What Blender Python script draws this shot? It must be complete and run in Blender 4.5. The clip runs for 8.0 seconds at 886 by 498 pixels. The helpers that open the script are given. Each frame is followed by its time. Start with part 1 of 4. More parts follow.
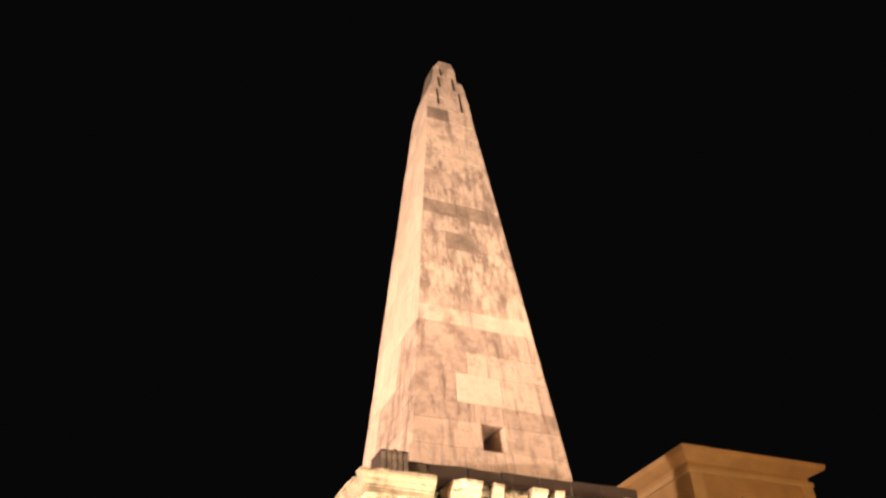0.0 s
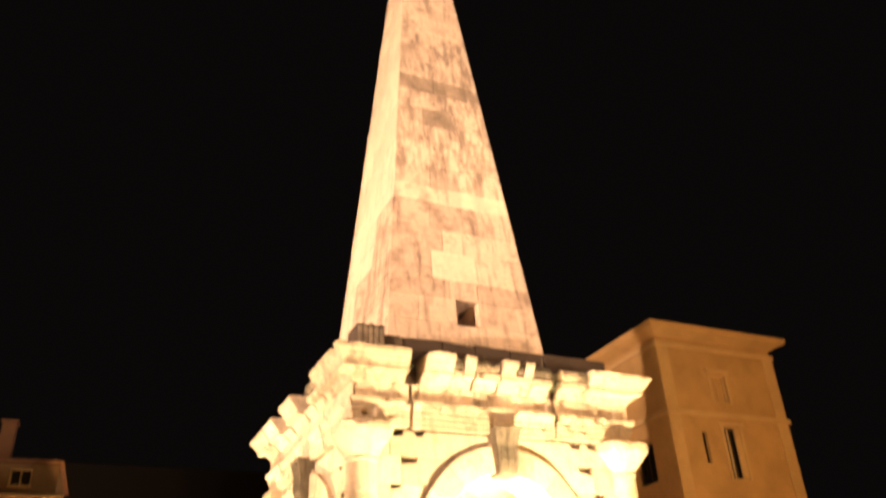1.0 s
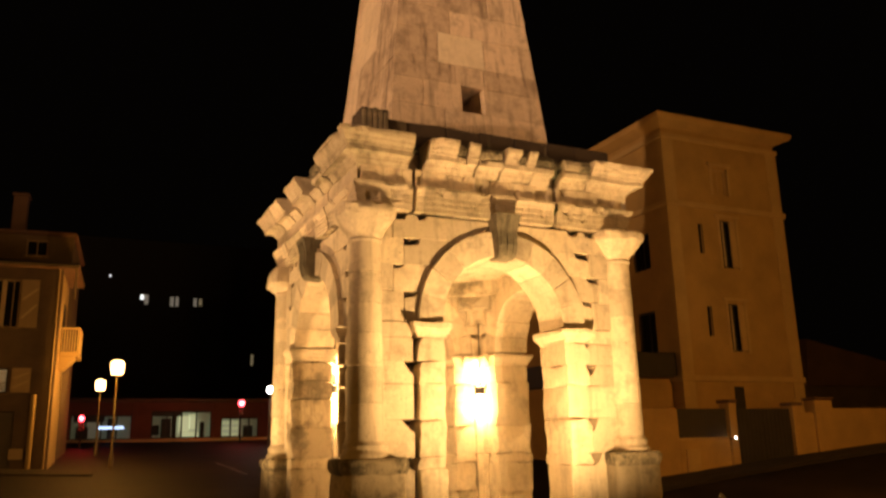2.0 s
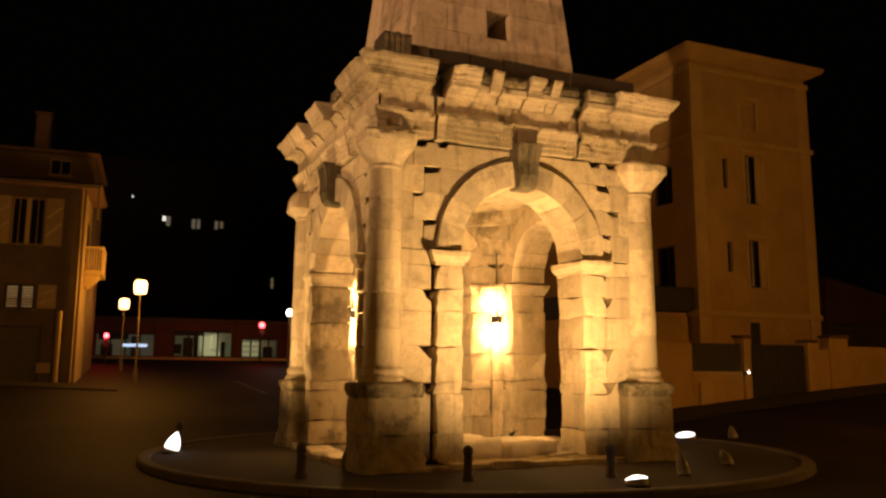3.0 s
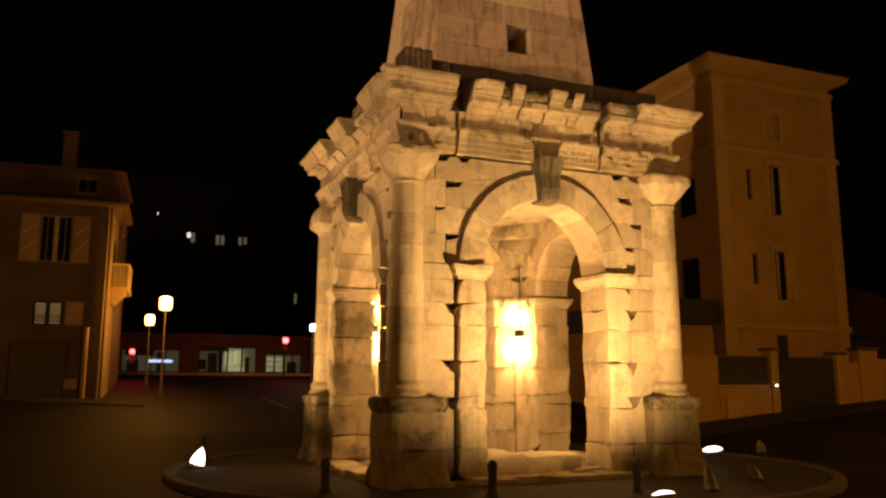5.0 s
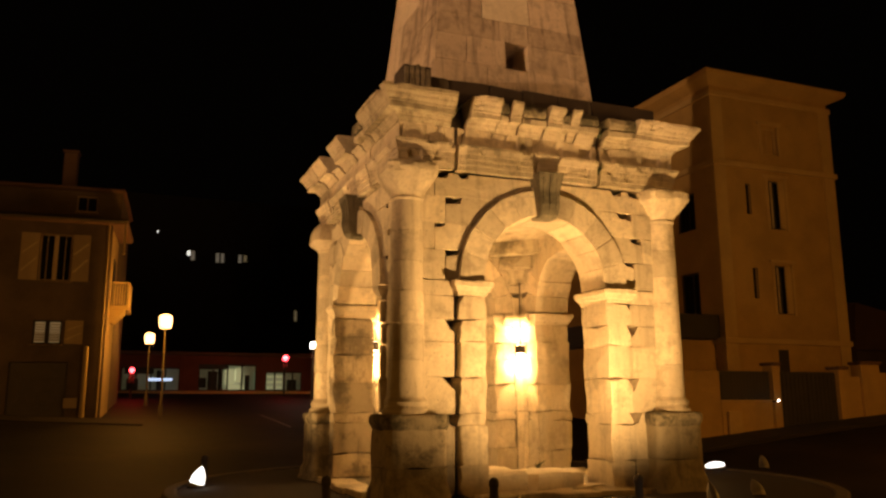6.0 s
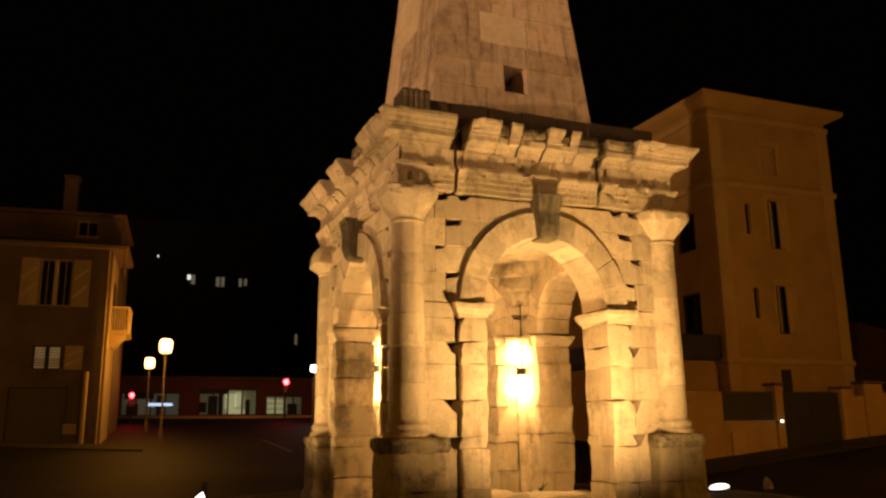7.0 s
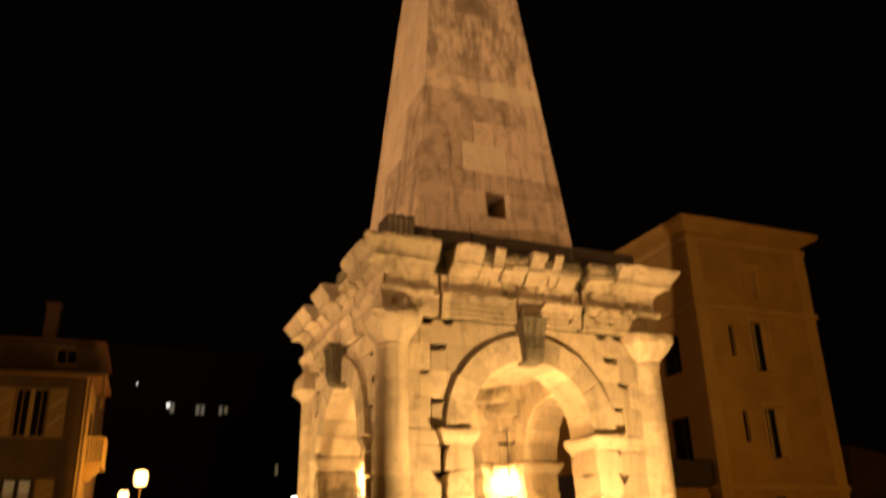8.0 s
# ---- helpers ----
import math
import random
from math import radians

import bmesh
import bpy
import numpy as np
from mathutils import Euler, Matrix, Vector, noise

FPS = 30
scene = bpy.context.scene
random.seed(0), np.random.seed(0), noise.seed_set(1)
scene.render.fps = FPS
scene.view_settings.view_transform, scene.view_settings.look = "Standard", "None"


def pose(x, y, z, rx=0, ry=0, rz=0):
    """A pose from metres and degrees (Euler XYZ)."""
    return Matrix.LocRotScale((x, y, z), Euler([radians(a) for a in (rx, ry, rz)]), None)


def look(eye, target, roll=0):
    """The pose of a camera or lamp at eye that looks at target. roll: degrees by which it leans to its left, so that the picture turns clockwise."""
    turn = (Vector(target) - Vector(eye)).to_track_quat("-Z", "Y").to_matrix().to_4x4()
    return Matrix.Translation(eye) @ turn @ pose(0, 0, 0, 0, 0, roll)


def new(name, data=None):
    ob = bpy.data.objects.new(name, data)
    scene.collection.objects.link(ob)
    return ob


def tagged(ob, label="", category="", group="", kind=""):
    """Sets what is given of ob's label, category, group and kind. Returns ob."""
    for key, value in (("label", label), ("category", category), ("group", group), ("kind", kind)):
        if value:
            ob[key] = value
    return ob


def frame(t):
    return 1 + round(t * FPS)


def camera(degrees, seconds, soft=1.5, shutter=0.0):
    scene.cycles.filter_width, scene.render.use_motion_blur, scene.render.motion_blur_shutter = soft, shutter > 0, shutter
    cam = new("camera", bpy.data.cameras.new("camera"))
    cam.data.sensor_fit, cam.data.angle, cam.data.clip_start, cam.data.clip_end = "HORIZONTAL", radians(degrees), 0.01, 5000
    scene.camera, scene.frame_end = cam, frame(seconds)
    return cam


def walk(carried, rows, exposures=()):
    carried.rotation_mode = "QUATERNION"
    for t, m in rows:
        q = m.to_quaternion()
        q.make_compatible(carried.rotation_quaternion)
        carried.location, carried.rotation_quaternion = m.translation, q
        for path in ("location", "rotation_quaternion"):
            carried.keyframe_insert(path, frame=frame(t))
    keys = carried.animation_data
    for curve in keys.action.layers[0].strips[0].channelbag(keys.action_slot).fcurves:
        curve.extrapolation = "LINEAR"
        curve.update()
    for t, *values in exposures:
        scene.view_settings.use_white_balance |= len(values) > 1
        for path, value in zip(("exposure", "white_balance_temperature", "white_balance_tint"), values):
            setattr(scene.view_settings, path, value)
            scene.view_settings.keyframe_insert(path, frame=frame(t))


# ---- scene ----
cam = camera(57.1, 8.0, soft=2.5, shutter=0.4)
PATH = [
    (0.0, pose(-7.875, -17.021, 1.6, 127.35, 2.41, -22.79)),
    (0.3, pose(-7.875, -17.021, 1.6, 128.30, 2.83, -23.24)),
    (0.5, pose(-7.875, -17.021, 1.6, 126.42, 3.06, -23.63)),
    (0.7, pose(-7.875, -17.021, 1.6, 123.94, 2.84, -24.07)),
    (0.8, pose(-7.875, -17.021, 1.6, 122.21, 2.88, -24.27)),
    (1.0, pose(-7.875, -17.021, 1.6, 118.69, 2.91, -24.47)),
    (1.5, pose(-7.875, -17.021, 1.6, 111.29, 2.06, -24.84)),
    (2.0, pose(-7.875, -17.021, 1.6, 103.73, 1.36, -24.78)),
    (2.2, pose(-7.875, -17.021, 1.6, 102.47, 1.34, -24.67)),
    (3.3, pose(-7.875, -17.021, 1.6, 98.28, -0.78, -23.27)),
    (3.5, pose(-7.875, -17.021, 1.6, 98.47, -0.84, -23.00)),
    (4.0, pose(-7.875, -17.021, 1.6, 99.11, -0.71, -22.44)),
    (5.5, pose(-7.875, -17.021, 1.6, 100.14, 0.11, -22.04)),
    (6.0, pose(-7.875, -17.021, 1.6, 100.87, 0.26, -22.03)),
    (6.5, pose(-7.875, -17.021, 1.6, 101.68, 0.43, -22.02)),
    (7.0, pose(-7.875, -17.021, 1.6, 102.43, 0.69, -21.92)),
    (7.5, pose(-7.875, -17.021, 1.6, 103.55, 0.65, -21.98)),
    (7.7, pose(-7.875, -17.021, 1.6, 105.70, 0.68, -22.21)),
    (8.0, pose(-7.875, -17.021, 1.6, 111.13, 1.41, -22.84)),
]
walk(cam, PATH, exposures=[(0.0, 2.2, 4300, 12), (0.8, 2.45, 4780, 12), (1.2, 2.27, 4900, 12), (1.6, 1.33, 5250, 11), (2.0, 0.6, 6000, 10), (2.3, 0.35, 6300, 10),
                           (3.3, 0.0, 6500, 10), (7.0, 0.0, 6500, 10), (7.6, 0.08, 6500, 10), (8.0, 0.3, 6400, 10)])

# ---- night sky and lights ----
world = bpy.data.worlds.new("night")
scene.world = world
world.use_nodes = True
world.node_tree.nodes["Background"].inputs[0].default_value = (0.30, 0.20, 0.13, 1)
world.node_tree.nodes["Background"].inputs[1].default_value = 0.0022

WARM = (1.0, 0.56, 0.19)
ROSE = (1.0, 0.535, 0.235)
AMBER = (1.0, 0.40, 0.045)


def spot(name, eye, target, watts, colour, cone, blend=0.5, size=0.12):
    lamp = bpy.data.lights.new(name, "SPOT")
    lamp.energy, lamp.color, lamp.spot_size, lamp.spot_blend, lamp.shadow_soft_size = watts, colour, radians(cone), blend, size
    ob = new(name, lamp)
    ob.matrix_world = look(eye, target)
    return ob


def bulb(name, eye, watts, colour, size=0.2):
    lamp = bpy.data.lights.new(name, "POINT")
    lamp.energy, lamp.color, lamp.shadow_soft_size = watts, colour, size
    ob = new(name, lamp)
    ob.location = eye
    return ob


# floodlights set in the traffic island: place, aim
FLOODS = [
    ((-6.0, 1.9, 0.0), (-3.9, 1.4, 8.0)),
    ((0.25, -6.15, 0.0), (0.0, -2.4, 8.0)),
    ((7.4, 1.2, 0.0), (1.6, 0.0, 8.5)),
    # unseen, added behind the arch to complete the ring
    ((0.8, 7.2, 0.0), (0.0, 1.9, 8.5)),
]
FLOOD_WATTS = [1500, 2800, 1600, 1200]
for (eye, aim), watts in zip(FLOODS, FLOOD_WATTS):
    way = (Vector(aim) - Vector(eye)).normalized()
    spot("floodlight_beam", Vector(eye) + Vector((0, 0, 0.40)) + way * 0.25, aim, watts, WARM, 153, 1.0, 0.07)
# unseen mast floodlights added at the square's edge, aimed over arch at the obelisk
MASTS = [((-23.0, -8.5, 5.0), (-0.6, -0.2, 16.5), 17500, 66, ROSE), ((5.0, -27.0, 5.0), (0.3, -0.6, 16.5), 11500, 44, ROSE)]
for eye, aim, watts, cone, colour in MASTS:
    spot("mast_beam", eye, aim, watts, colour, cone, 1.0, 0.2)
# lamps fixed in the four inner corners of the arch, shining up and down the walls
CORNER = 2.0
for sx in (-1, 1):
    for sy in (-1, 1):
        for z, watts in ((3.46, 125 if sy > 0 else 40 if sx > 0 else 14), (2.60, 190 if sy > 0 else 105 if sx > 0 else 55)):
            bulb("corner_lamp_light", (sx * (CORNER - 0.05), sy * (CORNER - 0.05), z), watts, WARM, 0.06)

# ---- materials ----


def material(name):
    m = bpy.data.materials.new(name)
    m.use_nodes = True
    return m, m.node_tree.nodes, m.node_tree.links, m.node_tree.nodes["Principled BSDF"]


def noise_tex(nodes, links, scale, detail=5, rough=0.6, stretch=(1, 1, 1)):
    geo = nodes.new("ShaderNodeNewGeometry")
    mp = nodes.new("ShaderNodeMapping")
    mp.inputs["Scale"].default_value = stretch
    links.new(geo.outputs["Position"], mp.inputs["Vector"])
    t = nodes.new("ShaderNodeTexNoise")
    t.inputs["Scale"].default_value, t.inputs["Detail"].default_value, t.inputs["Roughness"].default_value = scale, detail, rough
    links.new(mp.outputs[0], t.inputs["Vector"])
    return t.outputs["Fac"]


def ramp(nodes, links, fac, lo, hi):
    r = nodes.new("ShaderNodeMapRange")
    r.inputs["From Min"].default_value, r.inputs["From Max"].default_value = lo, hi
    links.new(fac, r.inputs["Value"])
    return r.outputs["Result"]


def times(nodes, links, a, b):
    n = nodes.new("ShaderNodeMath")
    n.operation = "MULTIPLY"
    for i, q in enumerate((a, b)):
        if isinstance(q, (int, float)):
            n.inputs[i].default_value = q
        else:
            links.new(q, n.inputs[i])
    return n.outputs[0]


def mix(nodes, links, fac, a, b, mode="MIX"):
    n = nodes.new("ShaderNodeMix")
    n.data_type, n.blend_type = "RGBA", mode
    if isinstance(fac, (int, float)):
        n.inputs["Factor"].default_value = fac
    else:
        links.new(fac, n.inputs["Factor"])
    for key, q in (("A", a), ("B", b)):
        sock = [s for s in n.inputs if s.name == key and s.type == "RGBA"][0]
        if isinstance(q, tuple):
            sock.default_value = (*q, 1)
        else:
            links.new(q, sock)
    return [s for s in n.outputs if s.type == "RGBA"][0]


def relief(nodes, links, bsdf, fac, strength, distance):
    b = nodes.new("ShaderNodeBump")
    b.inputs["Strength"].default_value, b.inputs["Distance"].default_value = strength, distance
    links.new(fac, b.inputs["Height"])
    links.new(b.outputs[0], bsdf.inputs["Normal"])


def stone(name, base, dark, stain=0.6, streak=0.5, lo=0.50, hi=0.68, belt=None, vary=0.22):
    """Weathered limestone: per-block tint, blotches, vertical streaks, pits."""
    m, nodes, links, bsdf = material(name)
    info = nodes.new("ShaderNodeObjectInfo")
    tint = ramp(nodes, links, info.outputs["Random"], 0.0, 1.0)
    pale = tuple(min(0.9, c * (1 + vary)) for c in base)
    deep = tuple(c * (1 - vary) for c in base)
    col = mix(nodes, links, tint, deep, pale)
    grain = noise_tex(nodes, links, 9.0, 8, 0.7)
    col = mix(nodes, links, times(nodes, links, ramp(nodes, links, grain, 0.40, 0.75), 0.35), col, tuple(c * 0.62 for c in base))
    blotch = ramp(nodes, links, noise_tex(nodes, links, 1.7, 9, 0.72), lo, hi)
    col = mix(nodes, links, times(nodes, links, blotch, stain), col, dark)
    runs = ramp(nodes, links, noise_tex(nodes, links, 2.6, 8, 0.68, (1.8, 1.8, 0.16)), 0.52, 0.66)
    col = mix(nodes, links, times(nodes, links, runs, streak), col, dark)
    if belt:
        geo = nodes.new("ShaderNodeNewGeometry")
        sep = nodes.new("ShaderNodeSeparateXYZ")
        links.new(geo.outputs["Position"], sep.inputs[0])
        inside = times(nodes, links, ramp(nodes, links, sep.outputs["Z"], belt[0], belt[0] + 0.8), ramp(nodes, links, sep.outputs["Z"], belt[1] + 0.25, belt[1]))
        lichen = times(nodes, links, inside, ramp(nodes, links, noise_tex(nodes, links, 2.1, 9, 0.74, (1.5, 1.5, 0.42)), 0.46, 0.57))
        col = mix(nodes, links, times(nodes, links, lichen, 0.75), col, dark)
    pits = ramp(nodes, links, noise_tex(nodes, links, 26.0, 4, 0.5), 0.64, 0.72)
    col = mix(nodes, links, times(nodes, links, pits, 0.75), col, dark)
    mott = ramp(nodes, links, noise_tex(nodes, links, 3.4, 9, 0.75), 0.30, 0.72)
    col = mix(nodes, links, times(nodes, links, mott, 0.26), col, tuple(c * 0.55 for c in base))
    links.new(col, bsdf.inputs["Base Color"])
    bsdf.inputs["Roughness"].default_value = 0.92
    bsdf.inputs["Specular IOR Level"].default_value = 0.2
    relief(nodes, links, bsdf, noise_tex(nodes, links, 7.0, 12, 0.75), 0.7, 0.06)
    return m


def surface(name, base, other, scale=3.0, rough=0.85, bump=0.2, dist=0.01, metal=0.0, amount=0.6, stretch=(1, 1, 1)):
    m, nodes, links, bsdf = material(name)
    big = ramp(nodes, links, noise_tex(nodes, links, scale, 6, 0.6, stretch), 0.38, 0.68)
    fine = ramp(nodes, links, noise_tex(nodes, links, scale * 12, 5, 0.7, stretch), 0.35, 0.7)
    col = mix(nodes, links, times(nodes, links, big, amount), base, other)
    col = mix(nodes, links, times(nodes, links, fine, amount * 0.5), col, tuple(c * 0.6 for c in base))
    links.new(col, bsdf.inputs["Base Color"])
    bsdf.inputs["Roughness"].default_value, bsdf.inputs["Metallic"].default_value = rough, metal
    relief(nodes, links, bsdf, noise_tex(nodes, links, scale * 20, 6, 0.7), bump, dist)
    return m


def glow(name, colour, strength):
    m, nodes, links, bsdf = material(name)
    bsdf.inputs["Base Color"].default_value = (0.8, 0.8, 0.8, 1)
    bsdf.inputs["Emission Color"].default_value, bsdf.inputs["Emission Strength"].default_value = (*colour, 1), strength
    return m


LIME = stone("limestone", (0.65, 0.555, 0.41), (0.15, 0.115, 0.08), 0.5, 0.3, 0.50, 0.66)
LIME_PALE = stone("limestone_pale", (0.70, 0.605, 0.46), (0.33, 0.27, 0.20), 0.3, 0.15, vary=0.1)
# darker stone, mainly for cores seen through joints and chips
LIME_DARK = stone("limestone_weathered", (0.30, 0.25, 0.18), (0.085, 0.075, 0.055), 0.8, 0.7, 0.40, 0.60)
LIME_MOSS = stone("limestone_mossy", (0.48, 0.41, 0.28), (0.11, 0.095, 0.06), 0.7, 0.6, 0.45, 0.60)
LIME_LICHEN = stone("limestone_lichen", (0.47, 0.40, 0.285), (0.075, 0.062, 0.043), 0.7, 0.4, 0.52, 0.64)
LIME_SOOTY = stone("limestone_sooty", (0.47, 0.385, 0.27), (0.09, 0.072, 0.05), 0.75, 0.6, 0.48, 0.60)
LIME_STAIN = stone("limestone_stained", (0.34, 0.27, 0.20), (0.12, 0.095, 0.07), 0.7, 0.6, 0.42, 0.62, vary=0.1)
LIME_SPIRE = stone("limestone_spire", (0.62, 0.50, 0.38), (0.13, 0.10, 0.075), 0.65, 0.6, belt=(12.6, 18.3), vary=0.12)
LIME_SPIRE_DARK = stone("limestone_spire_streaked", (0.54, 0.43, 0.325), (0.14, 0.105, 0.08), 0.6, 0.9, 0.46, 0.62, vary=0.08)
LIME_KEY = stone("limestone_keystone", (0.20, 0.175, 0.125), (0.06, 0.055, 0.04), 0.7, 0.8, 0.45, 0.6, vary=0.1)
LIME_CAP = stone("limestone_cap", (0.42, 0.355, 0.245), (0.05, 0.045, 0.03), 0.95, 0.5, 0.44, 0.56, vary=0.1)
# west face stone: paler base, fewer stains and streaks, no belt
LIME_WEST = stone("limestone_spire_clean", (0.66, 0.545, 0.42), (0.22, 0.165, 0.12), 0.3, 0.35, 0.54, 0.70, vary=0.12)
# attic stone, darkened so its colour carries the shade behind the cornice
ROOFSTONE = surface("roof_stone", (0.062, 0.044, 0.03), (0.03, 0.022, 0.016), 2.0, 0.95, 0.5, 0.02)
ASPHALT = surface("asphalt", (0.021, 0.0135, 0.009), (0.006, 0.0045, 0.0038), 0.42, 0.75, 0.5, 0.01, amount=0.95)


def pale_ring(m):
    """A paler, patchy ring in the road colour round the island."""
    nodes, links, bsdf = m.node_tree.nodes, m.node_tree.links, m.node_tree.nodes["Principled BSDF"]
    bsdf.inputs["Specular IOR Level"].default_value = 0.15
    was = bsdf.inputs["Base Color"].links[0].from_socket
    geo = nodes.new("ShaderNodeNewGeometry")
    far = nodes.new("ShaderNodeVectorMath")
    far.operation = "DISTANCE"
    far.inputs[1].default_value = (0.5, 0.4, 0.0)
    links.new(geo.outputs["Position"], far.inputs[0])
    ring = times(nodes, links, ramp(nodes, links, far.outputs["Value"], 10.3, 11.2), ramp(nodes, links, far.outputs["Value"], 13.2, 12.0))
    worn = times(nodes, links, ring, ramp(nodes, links, noise_tex(nodes, links, 1.1, 7, 0.7), 0.32, 0.62))
    links.new(mix(nodes, links, times(nodes, links, worn, 0.6), was, (0.042, 0.026, 0.016)), bsdf.inputs["Base Color"])


pale_ring(ASPHALT)
PAVING = surface("island_gravel", (0.026, 0.018, 0.012), (0.012, 0.009, 0.0065), 1.2, 0.95, 0.7, 0.02)
KERBSTONE = surface("kerb_stone", (0.10, 0.08, 0.06), (0.03, 0.026, 0.021), 2.0, 0.85, 0.4)
RENDER_WALL = surface("ochre_render", (0.47, 0.30, 0.10), (0.29, 0.185, 0.065), 0.8, 0.92, 0.25)
RENDER_TRIM = surface("pale_trim", (0.52, 0.36, 0.15), (0.38, 0.26, 0.11), 0.9, 0.9, 0.2)
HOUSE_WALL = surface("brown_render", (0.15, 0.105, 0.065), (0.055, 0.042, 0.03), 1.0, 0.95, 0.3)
# side paler than the front: street lamplight is put into this render
SIDE_WALL = surface("lamplit_render", (0.46, 0.34, 0.17), (0.33, 0.24, 0.12), 0.7, 0.9, 0.3)
SHUTTER = surface("shutter_paint", (0.42, 0.31, 0.17), (0.30, 0.22, 0.12), 1.5, 0.7, 0.15, stretch=(1, 1, 0.2))
# pale paint; on shutter braces the paleness carries the street lamp's light
BRACE = surface("pale_lit_paint", (0.62, 0.48, 0.28), (0.45, 0.34, 0.19), 1.5, 0.7, 0.15)
BOLLARD = surface("bollard_paint", (0.07, 0.055, 0.04), (0.035, 0.028, 0.022), 6.0, 0.7, 0.3)
DARKPAINT = surface("dark_paint", (0.035, 0.028, 0.022), (0.02, 0.017, 0.015), 2.0, 0.6, 0.15)
ROOFTILE = surface("roof_tile", (0.16, 0.09, 0.06), (0.09, 0.055, 0.04), 1.0, 0.9, 0.5, 0.03)
IRON = surface("iron", (0.03, 0.027, 0.025), (0.05, 0.035, 0.025), 4.0, 0.55, 0.2, metal=0.6)
POSTPAINT = surface("post_paint", (0.085, 0.067, 0.048), (0.05, 0.04, 0.03), 3.0, 0.5, 0.1)
SHOP_RED = surface("red_facade", (0.20, 0.055, 0.03), (0.11, 0.032, 0.02), 0.8, 0.8, 0.15)
HOUSING = surface("floodlight_shell", (0.32, 0.30, 0.26), (0.22, 0.20, 0.17), 4.0, 0.45, 0.1)
GLASS_DARK = surface("dark_glass", (0.012, 0.012, 0.014), (0.02, 0.018, 0.016), 0.8, 0.12, 0.03)
LINE_PAINT = surface("road_paint", (0.20, 0.19, 0.18), (0.09, 0.085, 0.08), 3.0, 0.8, 0.2)
LENS = glow("floodlight_lens", (1.0, 0.97, 0.93), 2.6)
DULL_GLASS = surface("unlit_glass", (0.20, 0.18, 0.14), (0.12, 0.105, 0.085), 5.0, 0.3, 0.08)
GLOBE = glow("lamp_globe", (1.0, 0.52, 0.19), 5)
GLOBE_WHITE = glow("lamp_globe_white", (1.0, 0.93, 0.85), 6)
RED_GLOW = glow("red_signal", (1.0, 0.06, 0.10), 5)
# shop panel and shelves glow themselves, in place of lamps inside
SHOP_LIGHT = glow("lit_shop_interior", (0.50, 0.62, 0.30), 0.03)
SHOP_WARM = glow("lit_shop_shelf", (0.90, 0.90, 0.45), 0.30)
SIGN_BLUE = glow("lit_sign", (0.55, 0.70, 1.0), 1.1)
WINDOW_LIT = glow("lit_window", (0.95, 0.70, 0.34), 0.085)
WINDOW_FAR = glow("lit_far_window", (0.95, 0.78, 0.55), 0.09)
WINDOW_BRIGHT = glow("bright_far_window", (1.0, 0.95, 0.85), 0.9)


# ---- mesh helpers ----
def part(name, bm, mat, parent=None, label=""):
    me = bpy.data.meshes.new(name)
    bmesh.ops.recalc_face_normals(bm, faces=bm.faces)
    bm.to_mesh(me)
    bm.free()
    me.materials.append(mat)
    ob = new(name, me)
    if parent:
        ob.parent = parent
    if label:
        tagged(ob, label=label)
    return ob


def again(ob, m, parent):
    """The same mesh once more, as a part of its own."""
    o = new(ob.name.split(".")[0], ob.data)
    o.parent, o.matrix_basis = parent, m
    if ob.get("label"):
        o["label"] = ob["label"]
    return o


def thing(name, label, category, group="", kind="", m=None):
    ob = new(name)
    ob.empty_display_size = 0.2
    if m is not None:
        ob.matrix_basis = m
    return tagged(ob, label, category, group, kind)


def soften(bm, width, segments=1):
    if width > 0:
        bmesh.ops.bevel(bm, geom=list(bm.edges), offset=width, segments=segments, affect="EDGES", clamp_overlap=True)


def rough_up(bm, amount, scale=2.5, seed=0.0):
    for q in bm.verts:
        q.co += noise.noise_vector(q.co * scale + Vector((seed, seed * 1.7, seed * 0.6))) * amount


def add_box(bm, lo, hi):
    vs = [bm.verts.new((x, y, z)) for x in (lo[0], hi[0]) for y in (lo[1], hi[1]) for z in (lo[2], hi[2])]
    for f in ((0, 1, 3, 2), (4, 6, 7, 5), (0, 4, 5, 1), (2, 3, 7, 6), (0, 2, 6, 4), (1, 5, 7, 3)):
        bm.faces.new([vs[i] for i in f])


def box(lo, hi, bevel=0.0):
    bm = bmesh.new()
    add_box(bm, lo, hi)
    soften(bm, bevel)
    return bm


def prism(poly, v0, v1, bevel=0.012):
    """A front outline of (u, z) pushed from depth v0 out to v1 (outwards is -y)."""
    bm = bmesh.new()
    a = [bm.verts.new((u, -v0, z)) for u, z in poly]
    b = [bm.verts.new((u, -v1, z)) for u, z in poly]
    bm.faces.new(a), bm.faces.new(b[::-1])
    for i in range(len(poly)):
        j = (i + 1) % len(poly)
        bm.faces.new((a[i], b[i], b[j], a[j]))
    soften(bm, bevel)
    return bm


def run(profile, u0, u1, mitre0=False, mitre1=False, bevel=0.008, cuts=1):
    """A moulding: outline of (v, z) carried along u; a mitred end follows the corner."""
    bm = bmesh.new()
    rings = []
    for k in range(cuts + 1):
        ring = []
        for q, z in profile:
            a = -q if mitre0 else u0
            b = q if mitre1 else u1
            ring.append(bm.verts.new((a + (b - a) * k / cuts, -q, z)))
        rings.append(ring)
    n = len(profile)
    for r, s in zip(rings, rings[1:]):
        for i in range(n):
            bm.faces.new((r[i], r[(i + 1) % n], s[(i + 1) % n], s[i]))
    bm.faces.new(rings[0][::-1]), bm.faces.new(rings[-1])
    return bm


